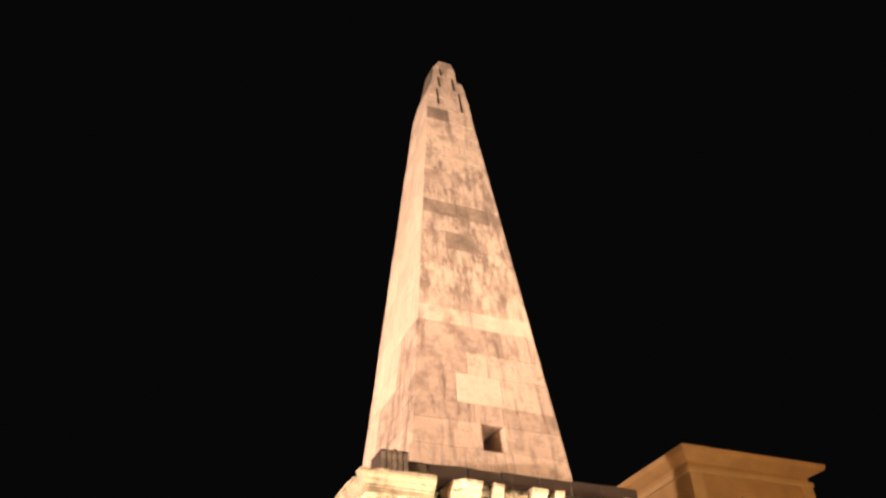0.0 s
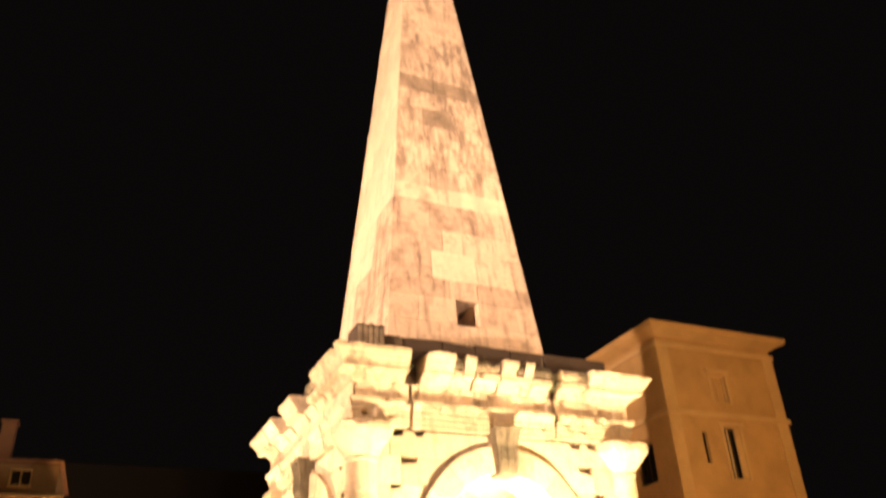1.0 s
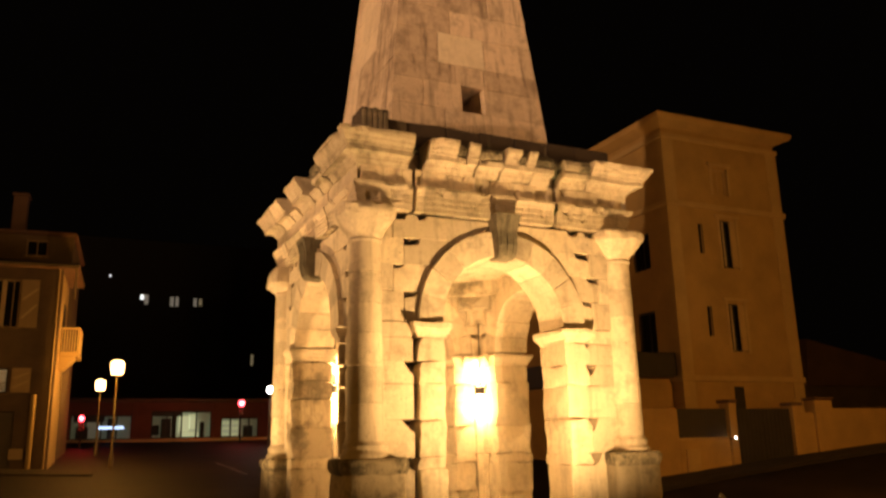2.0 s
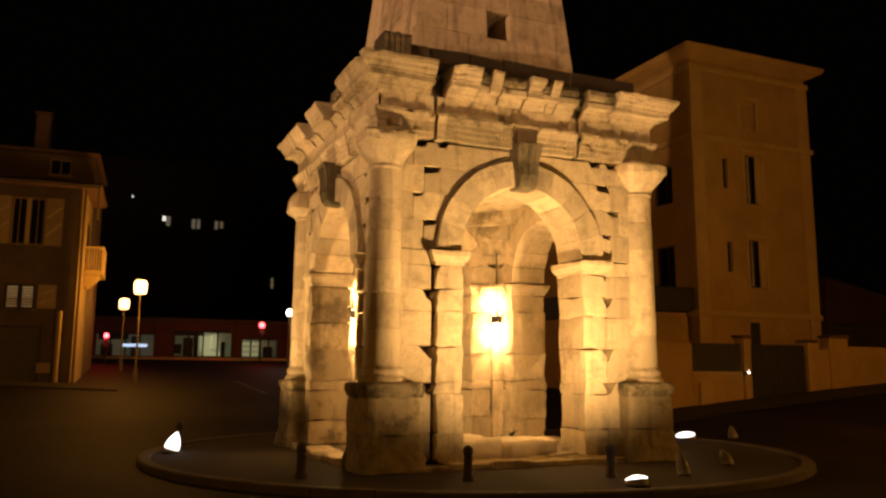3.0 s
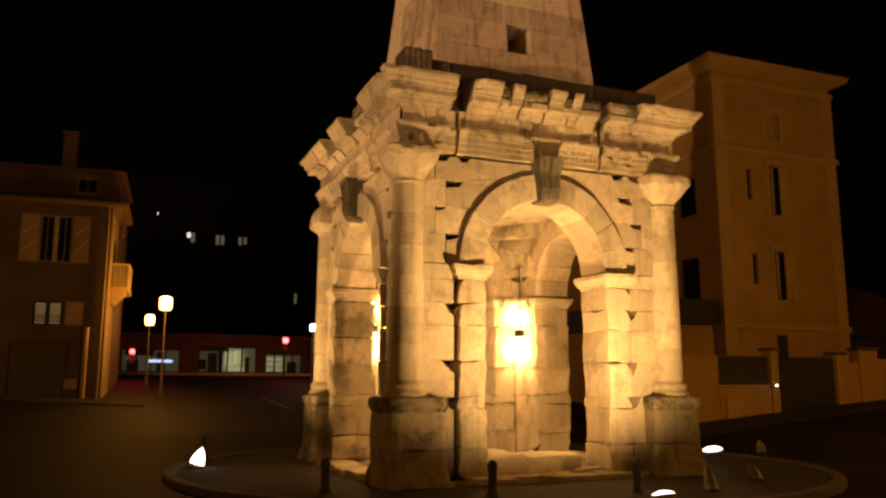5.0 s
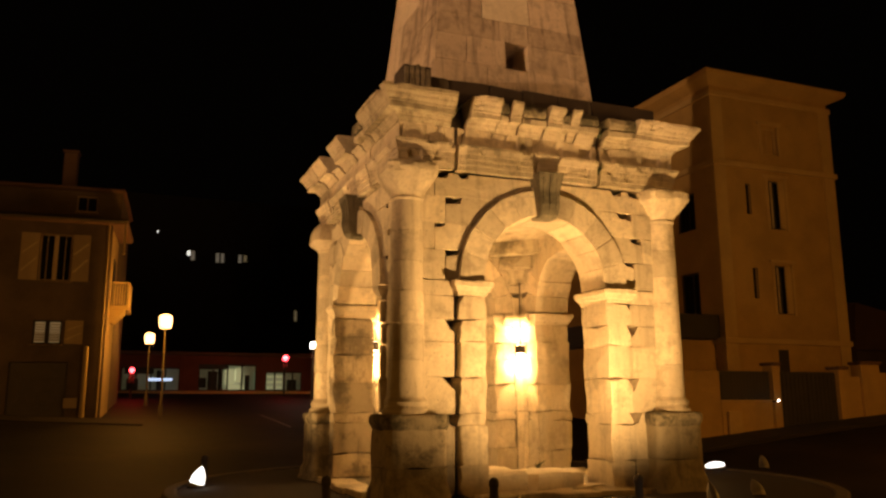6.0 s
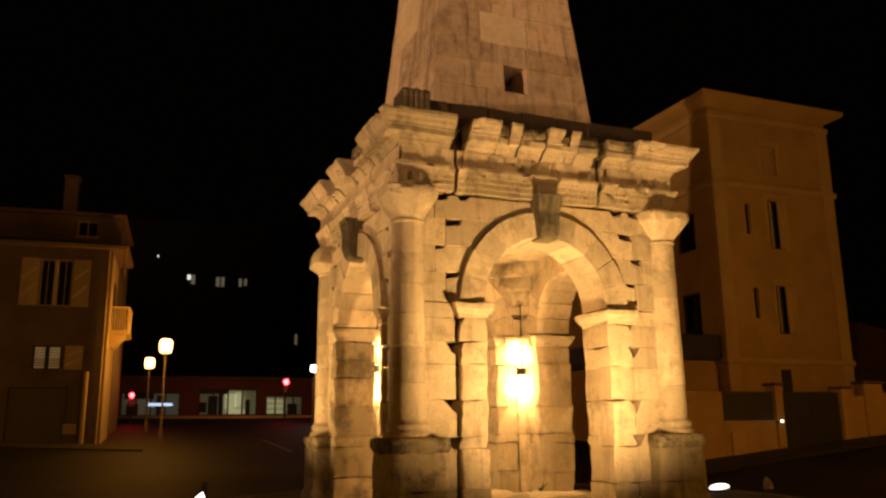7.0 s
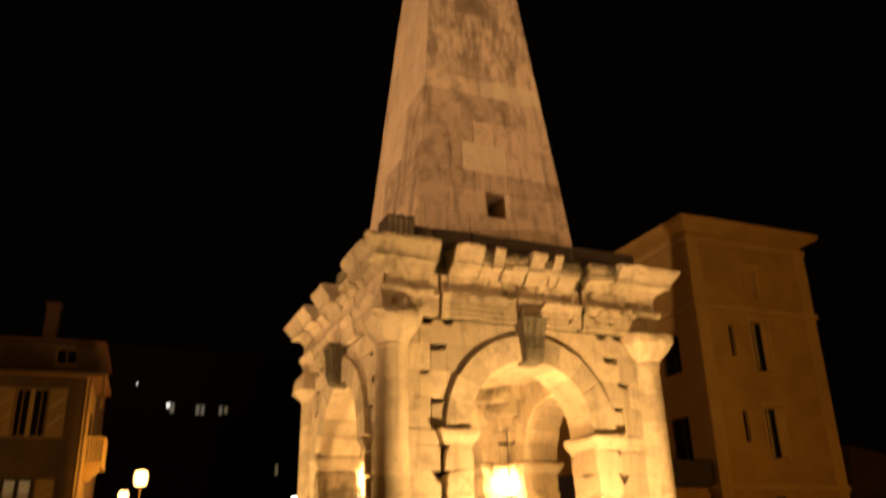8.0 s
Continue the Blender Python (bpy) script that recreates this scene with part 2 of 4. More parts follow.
def lathe(profile, steps=28):
    """Turned round z: profile of (radius, z), closed at both ends."""
    bm = bmesh.new()
    rings = [[bm.verts.new((r * math.cos(2 * math.pi * i / steps), r * math.sin(2 * math.pi * i / steps), z)) for i in range(steps)] for r, z in profile]
    for a, b in zip(rings, rings[1:]):
        for i in range(steps):
            bm.faces.new((a[i], a[(i + 1) % steps], b[(i + 1) % steps], b[i]))
    bm.faces.new(rings[0][::-1]), bm.faces.new(rings[-1])
    return bm


def loft_square(levels, steps=32):
    """Levels of (z, half width, roundness 0 square to 1 circle), closed."""
    bm = bmesh.new()
    rings = []
    for z, h, r in levels:
        ring = []
        for i in range(steps):
            a = 2 * math.pi * (i + 0.5) / steps
            c, s = math.cos(a), math.sin(a)
            k = (1 - r) / max(abs(c), abs(s)) + r
            ring.append(bm.verts.new((h * k * c, h * k * s, z)))
        rings.append(ring)
    for a, b in zip(rings, rings[1:]):
        for i in range(steps):
            bm.faces.new((a[i], a[(i + 1) % steps], b[(i + 1) % steps], b[i]))
    bm.faces.new(rings[0][::-1]), bm.faces.new(rings[-1])
    return bm


def loft_box(levels):
    """Levels of (z, u0, u1, v0, v1)."""
    bm = bmesh.new()
    rings = [[bm.verts.new(p) for p in ((a, -c, z), (b, -c, z), (b, -e, z), (a, -e, z))] for z, a, b, c, e in levels]
    for r, s in zip(rings, rings[1:]):
        for i in range(4):
            bm.faces.new((r[i], r[(i + 1) % 4], s[(i + 1) % 4], s[i]))
    bm.faces.new(rings[0][::-1]), bm.faces.new(rings[-1])
    return bm


def smooth(ob, angle=40):
    ob.data.shade_smooth()
    ob.data.set_sharp_from_angle(angle=radians(angle))
    return ob


QUARTER = [Matrix.Rotation(-k * math.pi / 2, 4, "Z") for k in range(4)]


# ---- ground ----
def ground_z(x, y):
    out = max(0.0, math.hypot(x - 0.5, y - 0.4) - 8.0)
    s = min(1.0, max(0.0, (y + 6) / 10))
    return -0.22 + s * s * (3 - 2 * s) * 0.209 * min(out, 150) ** 0.736


def build_ground():
    bm = bmesh.new()
    ticks = sorted({round(sign * (0.75 * i + 0.0030 * i ** 3), 3) for i in range(0, 46) for sign in (-1, 1)})
    grid = [[bm.verts.new((x, y, ground_z(x, y))) for x in ticks] for y in ticks]
    for j in range(len(ticks) - 1):
        for i in range(len(ticks) - 1):
            bm.faces.new((grid[j][i], grid[j][i + 1], grid[j + 1][i + 1], grid[j + 1][i]))
    ob = part("ground", bm, ASPHALT)
    tagged(ob, "dark worn asphalt road rising gently away from the monument", "road", kind="structure")
    smooth(ob, 60)


build_ground()

ISLAND = (0.5, 0.4)


def build_island():
    bm = lathe([(7.0, -0.4), (7.0, -0.13), (3.0, -0.09), (0.2, -0.09)], 72)
    ob = part("traffic_island", bm, PAVING)
    ob.location = (*ISLAND, 0)
    tagged(ob, "dark gravelled round traffic island under the monument", "traffic island", kind="structure")
    n = 44
    first = None
    for i in range(n):
        a = 2 * math.pi * i / n
        m = Matrix.Rotation(a, 4, "Z")
        if first is None:
            bm = bmesh.new()
            half = math.pi / n * 0.985
            k = 4
            rows = []
            for r, z in ((7.0, -0.35), (7.0, -0.10), (7.03, -0.085), (7.22, -0.085), (7.26, -0.11), (7.28, -0.35)):
                rows.append([bm.verts.new((r * math.cos(half * (2 * q / k - 1)), r * math.sin(half * (2 * q / k - 1)), z)) for q in range(k + 1)])
            for a0, b0 in zip(rows, rows[1:]):
                for q in range(k):
                    bm.faces.new((a0[q], a0[q + 1], b0[q + 1], b0[q]))
            bm.faces.new([r[0] for r in rows]), bm.faces.new([r[-1] for r in rows][::-1])
            first = part("kerb_stone", bm, KERBSTONE, ob)
        else:
            again(first, m, ob)


build_island()

# ---- the Roman monument ----
monument = thing("roman_monument", "weathered limestone four-way Roman arch carrying a tall obelisk, floodlit", "monument")

WALL, PIL, INNER = 2.98, 3.07, 2.13      # planes of wall, pilaster and inner face
JAMB, EDGE, END = 1.35, 1.93, 2.66       # half opening, pilaster edge, wall end by the column
AXIS, FOOT = 2.88, 2.80                  # column axis, pedestal centre
SPRING, RING = 3.95, 0.52                # arch centre height, depth of the voussoirs
COURSES = [0.0, 0.52, 1.22, 1.44, 2.12, 2.76, 3.18, 3.62]
rng = random.Random(7)


def block(poly, v0, v1, mat, parent, name="stone_block", rough=0.012, bevel=0.008, label="", worn=0.0):
    bm = prism(poly, v0, v1 + rng.uniform(-0.012, 0.012), bevel * rng.uniform(0.6, 1.7))
    if worn:
        bmesh.ops.triangulate(bm, faces=list(bm.faces))
        bmesh.ops.subdivide_edges(bm, edges=[e for e in bm.edges if e.calc_length() > 0.25], cuts=3)
        rough_up(bm, worn, 2.2, rng.uniform(0, 50))
        rough_up(bm, worn * 0.5, 7.0, rng.uniform(0, 50))
    rough_up(bm, rough, 3.0, rng.uniform(0, 50))
    ob = part(name, bm, mat, parent, label)
    return smooth(ob, 38) if worn else ob


def pier(k):
    """One corner pier: core, facing stones of its two wings, imposts."""
    bm = bmesh.new()
    # two jambs of one face have lost their inner stones
    jambs = [1.86 if k == 1 else JAMB, 1.52 if k == 2 else JAMB]
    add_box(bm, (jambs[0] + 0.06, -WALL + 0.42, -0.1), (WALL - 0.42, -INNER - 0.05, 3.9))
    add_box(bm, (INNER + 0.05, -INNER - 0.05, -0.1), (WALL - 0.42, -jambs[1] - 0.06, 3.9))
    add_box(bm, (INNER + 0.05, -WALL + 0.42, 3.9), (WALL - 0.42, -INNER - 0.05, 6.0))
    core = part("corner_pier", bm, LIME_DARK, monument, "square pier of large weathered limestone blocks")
    core.matrix_basis = QUARTER[k]
    flip = Matrix(((0, -1, 0, 0), (-1, 0, 0, 0), (0, 0, 1, 0), (0, 0, 0, 1)))
    for wing in (0, 1):
        turn = flip if wing else Matrix.Identity(4)
        jamb = jambs[wing]
        worn = k == 2 and wing == 1       # the jamb that lost its inner stones is stained
        for i in range(len(COURSES) - 1):
            z0, z1 = COURSES[i] + 0.003, COURSES[i + 1] - 0.003
            j0, j1 = rng.uniform(-0.025, 0.025), rng.uniform(-0.025, 0.025)
            chip = rng.choice((0.11, 0.15, 0.19)) if i in (2, 3, 5, 6) else 0.02
            low = rng.choice((0.0, 0.02, 0.06))
            edge = max(EDGE, jamb + 0.13) - 0.03 + j1
            poly = [(jamb + j0, z0), (edge - low, z0), (edge, z0 + low + 0.01), (edge, z1 - chip), (edge - chip * 0.6, z1), (jamb + j0, z1)]
            ob = block(poly, INNER, PIL, LIME_SOOTY if worn else LIME, core, rough=0.012, worn=0.05)
            ob.matrix_basis = turn
            chip = rng.uniform(0.20, 0.33) if i in (2, 3, 5) and rng.random() < 0.95 else 0.03
            tall = rng.uniform(0.75, 1.25)
            left = max(EDGE, jamb + 0.13) + 0.03
            poly = [(left, z0), (END, z0), (END, z1), (left + chip * rng.uniform(0.6, 1.0), z1), (left + chip * rng.uniform(0.15, 0.5), z1 - chip * tall * 0.7), (left, z1 - min(0.38, chip * tall))]
            ob = block(poly, INNER + 0.4, WALL, LIME, core, rough=0.012, bevel=0.005)
            ob.matrix_basis = turn
        for z0, z1 in ((0.006, 1.43), (1.45, 2.75), (2.77, 3.61)):
            ob = block([(EDGE + 0.01, z0), (INNER + 0.02, z0), (INNER + 0.02, z1), (EDGE + 0.01, z1)], INNER, INNER + 0.3, LIME, core)
            ob.matrix_basis = turn
        g = rng.uniform(-0.012, 0.012)
        levels = [(3.63, 0, 0.0), (3.66, 0, 0.015), (3.70, 0, 0.02), (3.715, 0, 0.055), (3.80, 0, 0.085), (3.815, 0, 0.11), (3.90, 0, 0.115), (3.915, 0, 0.10)]
        bm = loft_box([(z, jamb - e + g, max(EDGE, jamb + 0.13) - 0.02 + e, INNER - 0.03 - e * 0.6, PIL + e) for z, _, e in levels])
        bmesh.ops.subdivide_edges(bm, edges=[e for e in bm.edges if e.calc_length() > 0.3], cuts=7)
        rough_up(bm, 0.022, 6, rng.uniform(0, 50))
        for q in bm.verts:
            if q.co.z > 3.78 and noise.noise(q.co * 4.0 + Vector((k * 9.0, wing * 5.0, 0))) > 0.12:
                q.co.z -= 0.022
        ob = part("impost", bm, LIME, core, "moulded impost block with a broken upper edge")
        ob.matrix_basis = turn
        bm = loft_box([(z, jamb + 0.2, INNER - 0.01, INNER - 0.06 - e, INNER + 0.2) for z, _, e in levels])
        rough_up(bm, 0.014, 5, rng.uniform(0, 50))
        ob = part("inner_impost", bm, LIME, core)
        ob.matrix_basis = turn
        ob = block([(EDGE + 0.04, 3.63), (END, 3.63), (END, 3.915), (EDGE + 0.1, 3.915)], INNER, WALL, LIME, core)
        ob.matrix_basis = turn


for k in range(4):
    pier(k)


def arc(radius, z):
    return math.sqrt(max(0.0, radius * radius - (z - SPRING) ** 2))


def arch(k):
    """Voussoirs, keystone and spandrel stones of one face."""
    outer = JAMB + RING
    levels = [(5.23, 0.185, PIL - 0.2, PIL + 0.10), (5.29, 0.20, PIL - 0.25, PIL + 0.17), (5.50, 0.215, PIL - 0.3, PIL + 0.23), (5.76, 0.23, PIL - 0.3, PIL + 0.22), (6.02, 0.265, PIL - 0.3, PIL + 0.28), (6.14, 0.28, PIL - 0.3, PIL + 0.31)]
    bm = loft_box([(z, -h, h, a, b) for z, h, a, b in levels])
    soften(bm, 0.012)
    rough_up(bm, 0.012, 6, k)
    key = part("keystone", bm, LIME_KEY, monument, "dark weathered scrolled keystone standing proud")
    key.matrix_basis = QUARTER[k]
    for x in (-0.145, 0.0, 0.145):
        part("keystone_ridge", run([(PIL + 0.06, 5.27), (PIL + 0.20, 5.32), (PIL + 0.265, 5.52), (PIL + 0.255, 5.78), (PIL + 0.315, 6.04), (PIL + 0.1, 6.06)], x - 0.026, x + 0.026), LIME_KEY, key)
    bm = prism([(-0.17, 5.28), (0.17, 5.28), (0.255, 5.9), (-0.255, 5.9)], INNER, PIL - 0.02)
    part("keystone_body", bm, LIME, key)
    n = 5
    start = math.atan2(0.17, JAMB)
    for side in (-1, 1):
        for i in range(n):
            a0 = (math.pi / 2 - start) * i / n + 0.0018
            a1 = (math.pi / 2 - start) * (i + 1) / n - 0.0018
            s = 4
            ri, ro = JAMB + rng.uniform(-0.015, 0.02), outer + rng.uniform(-0.012, 0.012)
            ring = [(side * ri * math.cos(a0 + (a1 - a0) * q / s), SPRING + ri * math.sin(a0 + (a1 - a0) * q / s)) for q in range(s + 1)]
            ring += [(side * ro * math.cos(a1 + (a0 - a1) * q / s), SPRING + ro * math.sin(a1 + (a0 - a1) * q / s)) for q in range(s + 1)]
            block(ring, INNER, PIL, LIME, key, "voussoir", 0.016, 0.006)
    cuts = [3.93, 4.50, 5.02, 5.55, 6.02]
    for side in (-1, 1):
        for i in range(4):
            z0, z1 = cuts[i] + 0.003, cuts[i + 1] - 0.003
            inner = []
            for q in range(7):
                z = z0 + (z1 - z0) * q / 6
                inner.append((max(0.27, arc(outer + 0.012, z)), z))
            joint = 2.12 + (0.22 if i % 2 else 0.0)
            if inner[-1][0] < joint - 0.12:
                chip = rng.choice((0.13, 0.17, 0.21))
                if inner[0][0] + 0.012 >= joint:
                    pieces = [[p for p in inner[::-1] if p[0] < joint] + [(joint, max(p[1] for p in inner if p[0] >= joint - 0.001)), (joint, z1 - chip * 0.75), (joint - chip * 1.5, z1 - chip * 0.6), (joint - chip * 1.7, z1)]]
                else:
                    pieces = [inner[::-1] + [(joint, z0), (joint, z1 - chip * 0.75), (joint - chip * 1.5, z1 - chip * 0.6), (joint - chip * 1.7, z1)]]
                pieces.append([(max(joint + 0.012, inner[0][0]), z0), (END, z0), (END, z1), (joint + 0.012, z1)])
            else:
                pieces = [inner[::-1] + [(END, z0), (END, z1)]]
            if i == 3:
                for n, poly in enumerate(pieces):
                    top = [p for p in poly if abs(p[1] - z1) < 1e-6]
                    lo, hi = min(p[0] for p in top), max(p[0] for p in top)
                    at_end = max(range(len(poly)), key=lambda q: (poly[q][1], poly[q][0]))
                    if hi - lo > 0.45:
                        c, wide, deep = hi - rng.uniform(0.1, 0.2), rng.uniform(0.2, 0.3), rng.uniform(0.09, 0.15)
                        pieces[n] = poly[:at_end + 1] + [(c, z1), (c - 0.06, z1 - deep), (c - wide + 0.05, z1 - deep * 0.9), (c - wide, z1)] + poly[at_end + 1:]
            if side < 0:
                pieces = [[(-u, z) for u, z in poly] for poly in pieces]
            for poly in pieces:
                block(poly, INNER, WALL, LIME, key, "spandrel_stone", 0.012, 0.005)


for k in range(4):
    arch(k)


def column(k):
    """Engaged corner column on its pedestal."""
    m = QUARTER[k] @ Matrix.Translation((-AXIS, -AXIS, 0))
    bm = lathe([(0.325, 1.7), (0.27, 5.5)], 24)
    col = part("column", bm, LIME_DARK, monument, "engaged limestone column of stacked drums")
    col.matrix_basis = m
    zs = [1.76, 2.40, 3.06, 3.66, 4.22, 4.80, 5.40]
    for a, b in zip(zs, zs[1:]):
        ra, rb = (0.34 - 0.012 * (z - 1.76) for z in (a, b))
        bm = lathe([(ra - 0.008, a + 0.002), (ra, a + 0.009), ((ra + rb) / 2 + 0.002, (a + b) / 2), (rb, b - 0.009), (rb - 0.008, b - 0.002)], 32)
        rough_up(bm, 0.010, 4, rng.uniform(0, 60))
        ob = smooth(part("drum", bm, LIME, col))
        ob.location = (rng.uniform(-0.006, 0.006), rng.uniform(-0.006, 0.006), 0)
    bm = lathe([(0.44, 1.44), (0.445, 1.49), (0.43, 1.53), (0.395, 1.55), (0.38, 1.60), (0.40, 1.63), (0.405, 1.67), (0.385, 1.70), (0.36, 1.72), (0.345, 1.765)], 32)
    rough_up(bm, 0.014, 5, k * 3)
    smooth(part("column_base", bm, LIME, col, "moulded column base, worn"))
    bm = lathe([(0.29, 5.36), (0.315, 5.39), (0.325, 5.415), (0.315, 5.44), (0.30, 5.46)], 32)
    smooth(part("neck_ring", bm, LIME, col))
    shape = [(5.45, 0.30, 1), (5.52, 0.325, 0.9), (5.70, 0.435, 0.5), (5.84, 0.52, 0.3), (5.87, 0.54, 0.25), (5.94, 0.55, 0.22), (6.01, 0.55, 0.22), (6.06, 0.52, 0.25)]
    if k == 1:      # a plainer block with its edges knocked off
        shape = [(5.40, 0.30, 1), (5.47, 0.34, 0.8), (5.62, 0.48, 0.35), (5.66, 0.50, 0.3), (5.86, 0.50, 0.3), (5.98, 0.46, 0.3), (6.06, 0.40, 0.35)]
    bm = loft_square(shape, 40)
    rough_up(bm, 0.035, 2.4, 11 + k * 7)
    rough_up(bm, 0.022, 9.0, 5 + k * 3)
    for q in bm.verts:
        if q.co.z > 5.86 and noise.noise(q.co * 5.0 + Vector((0, 0, k * 4.0))) > 0.12:
            q.co.x, q.co.y = q.co.x * 0.94, q.co.y * 0.94
    smooth(part("capital", bm, LIME, col, "rough unfinished capital with broken corners"), 24)
    # pedestal
    mp = Matrix.Translation((AXIS - FOOT, AXIS - FOOT, 0))
    bm = loft_square([(-0.1, 0.64, 0.08), (0.10, 0.635, 0.1), (0.20, 0.60, 0.1), (0.26, 0.57, 0.1), (0.52, 0.565, 0.1)], 40)
    rough_up(bm, 0.03, 3, k * 5 + 1)
    ped = smooth(part("pedestal", bm, LIME_MOSS, col, "worn pedestal with stained moulded cap"), 50)
    ped.matrix_basis = mp
    bm = loft_square([(0.53, 0.56, 0.1), (0.545, 0.57, 0.1), (0.9, 0.565, 0.1), (1.17, 0.565, 0.1), (1.185, 0.55, 0.1)], 40)
    rough_up(bm, 0.02, 3, k * 5 + 2)
    smooth(part("pedestal_block", bm, LIME_LICHEN, ped), 50)
    bm = loft_square([(1.17, 0.56, 0.1), (1.21, 0.575, 0.1), (1.25, 0.59, 0.1), (1.30, 0.605, 0.1), (1.39, 0.605, 0.1), (1.43, 0.59, 0.12), (1.445, 0.57, 0.15)], 40)
    rough_up(bm, 0.028, 5, k * 5 + 3)
    smooth(part("pedestal_cap", bm, LIME_CAP, ped, "rounded cap with dark lichen"), 50)


for k in range(4):
    column(k)

# entablature: outlines as (outward reach, height)
ARCHITRAVE = [(2.5, 6.07), (3.10, 6.07), (3.10, 6.17), (3.125, 6.175), (3.125, 6.28), (3.15, 6.285), (3.15, 6.38), (3.17, 6.39), (3.18, 6.43), (3.205, 6.48), (3.215, 6.49), (3.215, 6.55), (3.12, 6.56), (2.5, 6.56)]
FRIEZE = [(2.5, 6.562), (3.115, 6.562), (3.115, 6.73), (3.115, 6.90), (2.5, 6.90)]
CORNICE = [(2.5, 6.902), (3.14, 6.902), (3.15, 6.93), (3.19, 6.97), (3.20, 7.01), (3.23, 7.02), (3.25, 7.05), (3.40, 7.07), (3.40, 7.17), (3.43, 7.18), (3.43, 7.215), (3.48, 7.26), (3.50, 7.31), (3.55, 7.36), (3.55, 7.385), (3.58, 7.39), (3.58, 7.455), (3.50, 7.468), (2.5, 7.468)]
BROKEN = [(2.5, 6.902), (3.14, 6.902), (3.15, 6.93), (3.19, 6.97), (3.20, 7.01), (3.23, 7.02), (3.25, 7.05), (3.40, 7.07), (3.41, 7.17), (3.36, 7.215), (2.5, 7.22)]
CREST = [(2.5, 7.222), (3.40, 7.222), (3.43, 7.25), (3.45, 7.33), (3.43, 7.42), (3.38, 7.45), (2.5, 7.45)]
LOW = [(2.5, 6.902), (3.12, 6.902), (3.15, 6.95), (3.20, 6.985), (3.22, 7.03), (3.30, 7.06), (3.27, 7.10), (3.0, 7.14), (2.5, 7.16)]
# stones of the cornice along a face: from, to, outline
FRONT = [(-1.73, -1.13, CORNICE), (-1.12, -0.92, BROKEN), (-0.91, -0.68, CORNICE), (-0.63, -0.10, BROKEN), (-0.06, 0.28, CORNICE), (0.29, 0.46, BROKEN), (0.47, 0.66, CORNICE), (0.67, 1.12, BROKEN), (1.36, 2.03, BROKEN)]
SIDE = [(1.0, 1.6, BROKEN), (0.35, 0.95, LOW), (-0.7, 0.25, CORNICE), (-1.3, -0.8, LOW), (-2.2, -1.4, CORNICE)]


def entablature(k, stones, ends):
    bm = run([(2.3, 6.05), (2.90, 6.05), (2.93, 6.6), (2.9, 7.3), (2.3, 7.3)], -2.9, 2.9, True, True)
    core = part("entablature", bm, LIME_DARK, monument, "entablature of broken weathered mouldings")
    core.matrix_basis = QUARTER[k]

    def piece(profile, u0, u1, m0, m1, name, mat, rough):
        bm = run(profile, u0, u1, m0, m1, cuts=max(3, int((u1 - u0) / 0.045)))
        seed = rng.uniform(0, 80)
        # edges that stand proud are chipped away here and there
        reach = max(p[0] for p in profile)
        for q in bm.verts:
            if -q.co.y > reach - 0.13 and q.co.z > profile[0][1] + 0.12:
                bite = noise.noise(Vector((q.co.x * 4.2, q.co.z * 5.0, seed))) + 0.3 * noise.noise(Vector((q.co.x * 13.0, q.co.z * 6.0, seed)))
                if bite > 0.34:
                    q.co.y += min(0.06, (bite - 0.32) * 0.3)
                    q.co.z -= min(0.015, (bite - 0.34) * 0.1)
        rough_up(bm, rough * 0.45, 6.0, seed)
        rough_up(bm, rough * 0.7, 1.8, seed + 5)
        rough_up(bm, rough * 0.35, 15.0, seed + 9)
        part(name, bm, LIME_LICHEN if mat is LIME and seed % 10 < 3.5 else mat, core)

    for a, b in ((-3.2, -1.99), (-1.91, -1.75), (-1.74, -0.60), (-0.595, -0.28), (-0.275, 0.275), (0.28, 1.22), (1.31, 3.2)):
        for prof, name in ((ARCHITRAVE, "architrave_stone"), (FRIEZE, "frieze_stone")):
            piece(prof, a, b, a == -3.2, b == 3.2, name, LIME, 0.024)
    piece(CORNICE, -3.57, ends[0], True, False, "cornice_stone", LIME, 0.026)
    piece(CORNICE, ends[1], 3.57, False, True, "cornice_stone", LIME, 0.026)
    for u0, u1, prof in stones:
        piece(prof, u0, u1, False, False, "cornice_stone", LIME, 0.032)
        if prof is BROKEN:
            piece(CREST, u0 + 0.01, u1 - 0.02, False, False, "cornice_crest", LIME_CAP, 0.03)


entablature(0, FRONT, (-2.07, 2.05))
entablature(1, SIDE, (-2.3, 1.7))
entablature(2, FRONT, (-2.07, 2.05))
entablature(3, SIDE, (-2.3, 2.0))


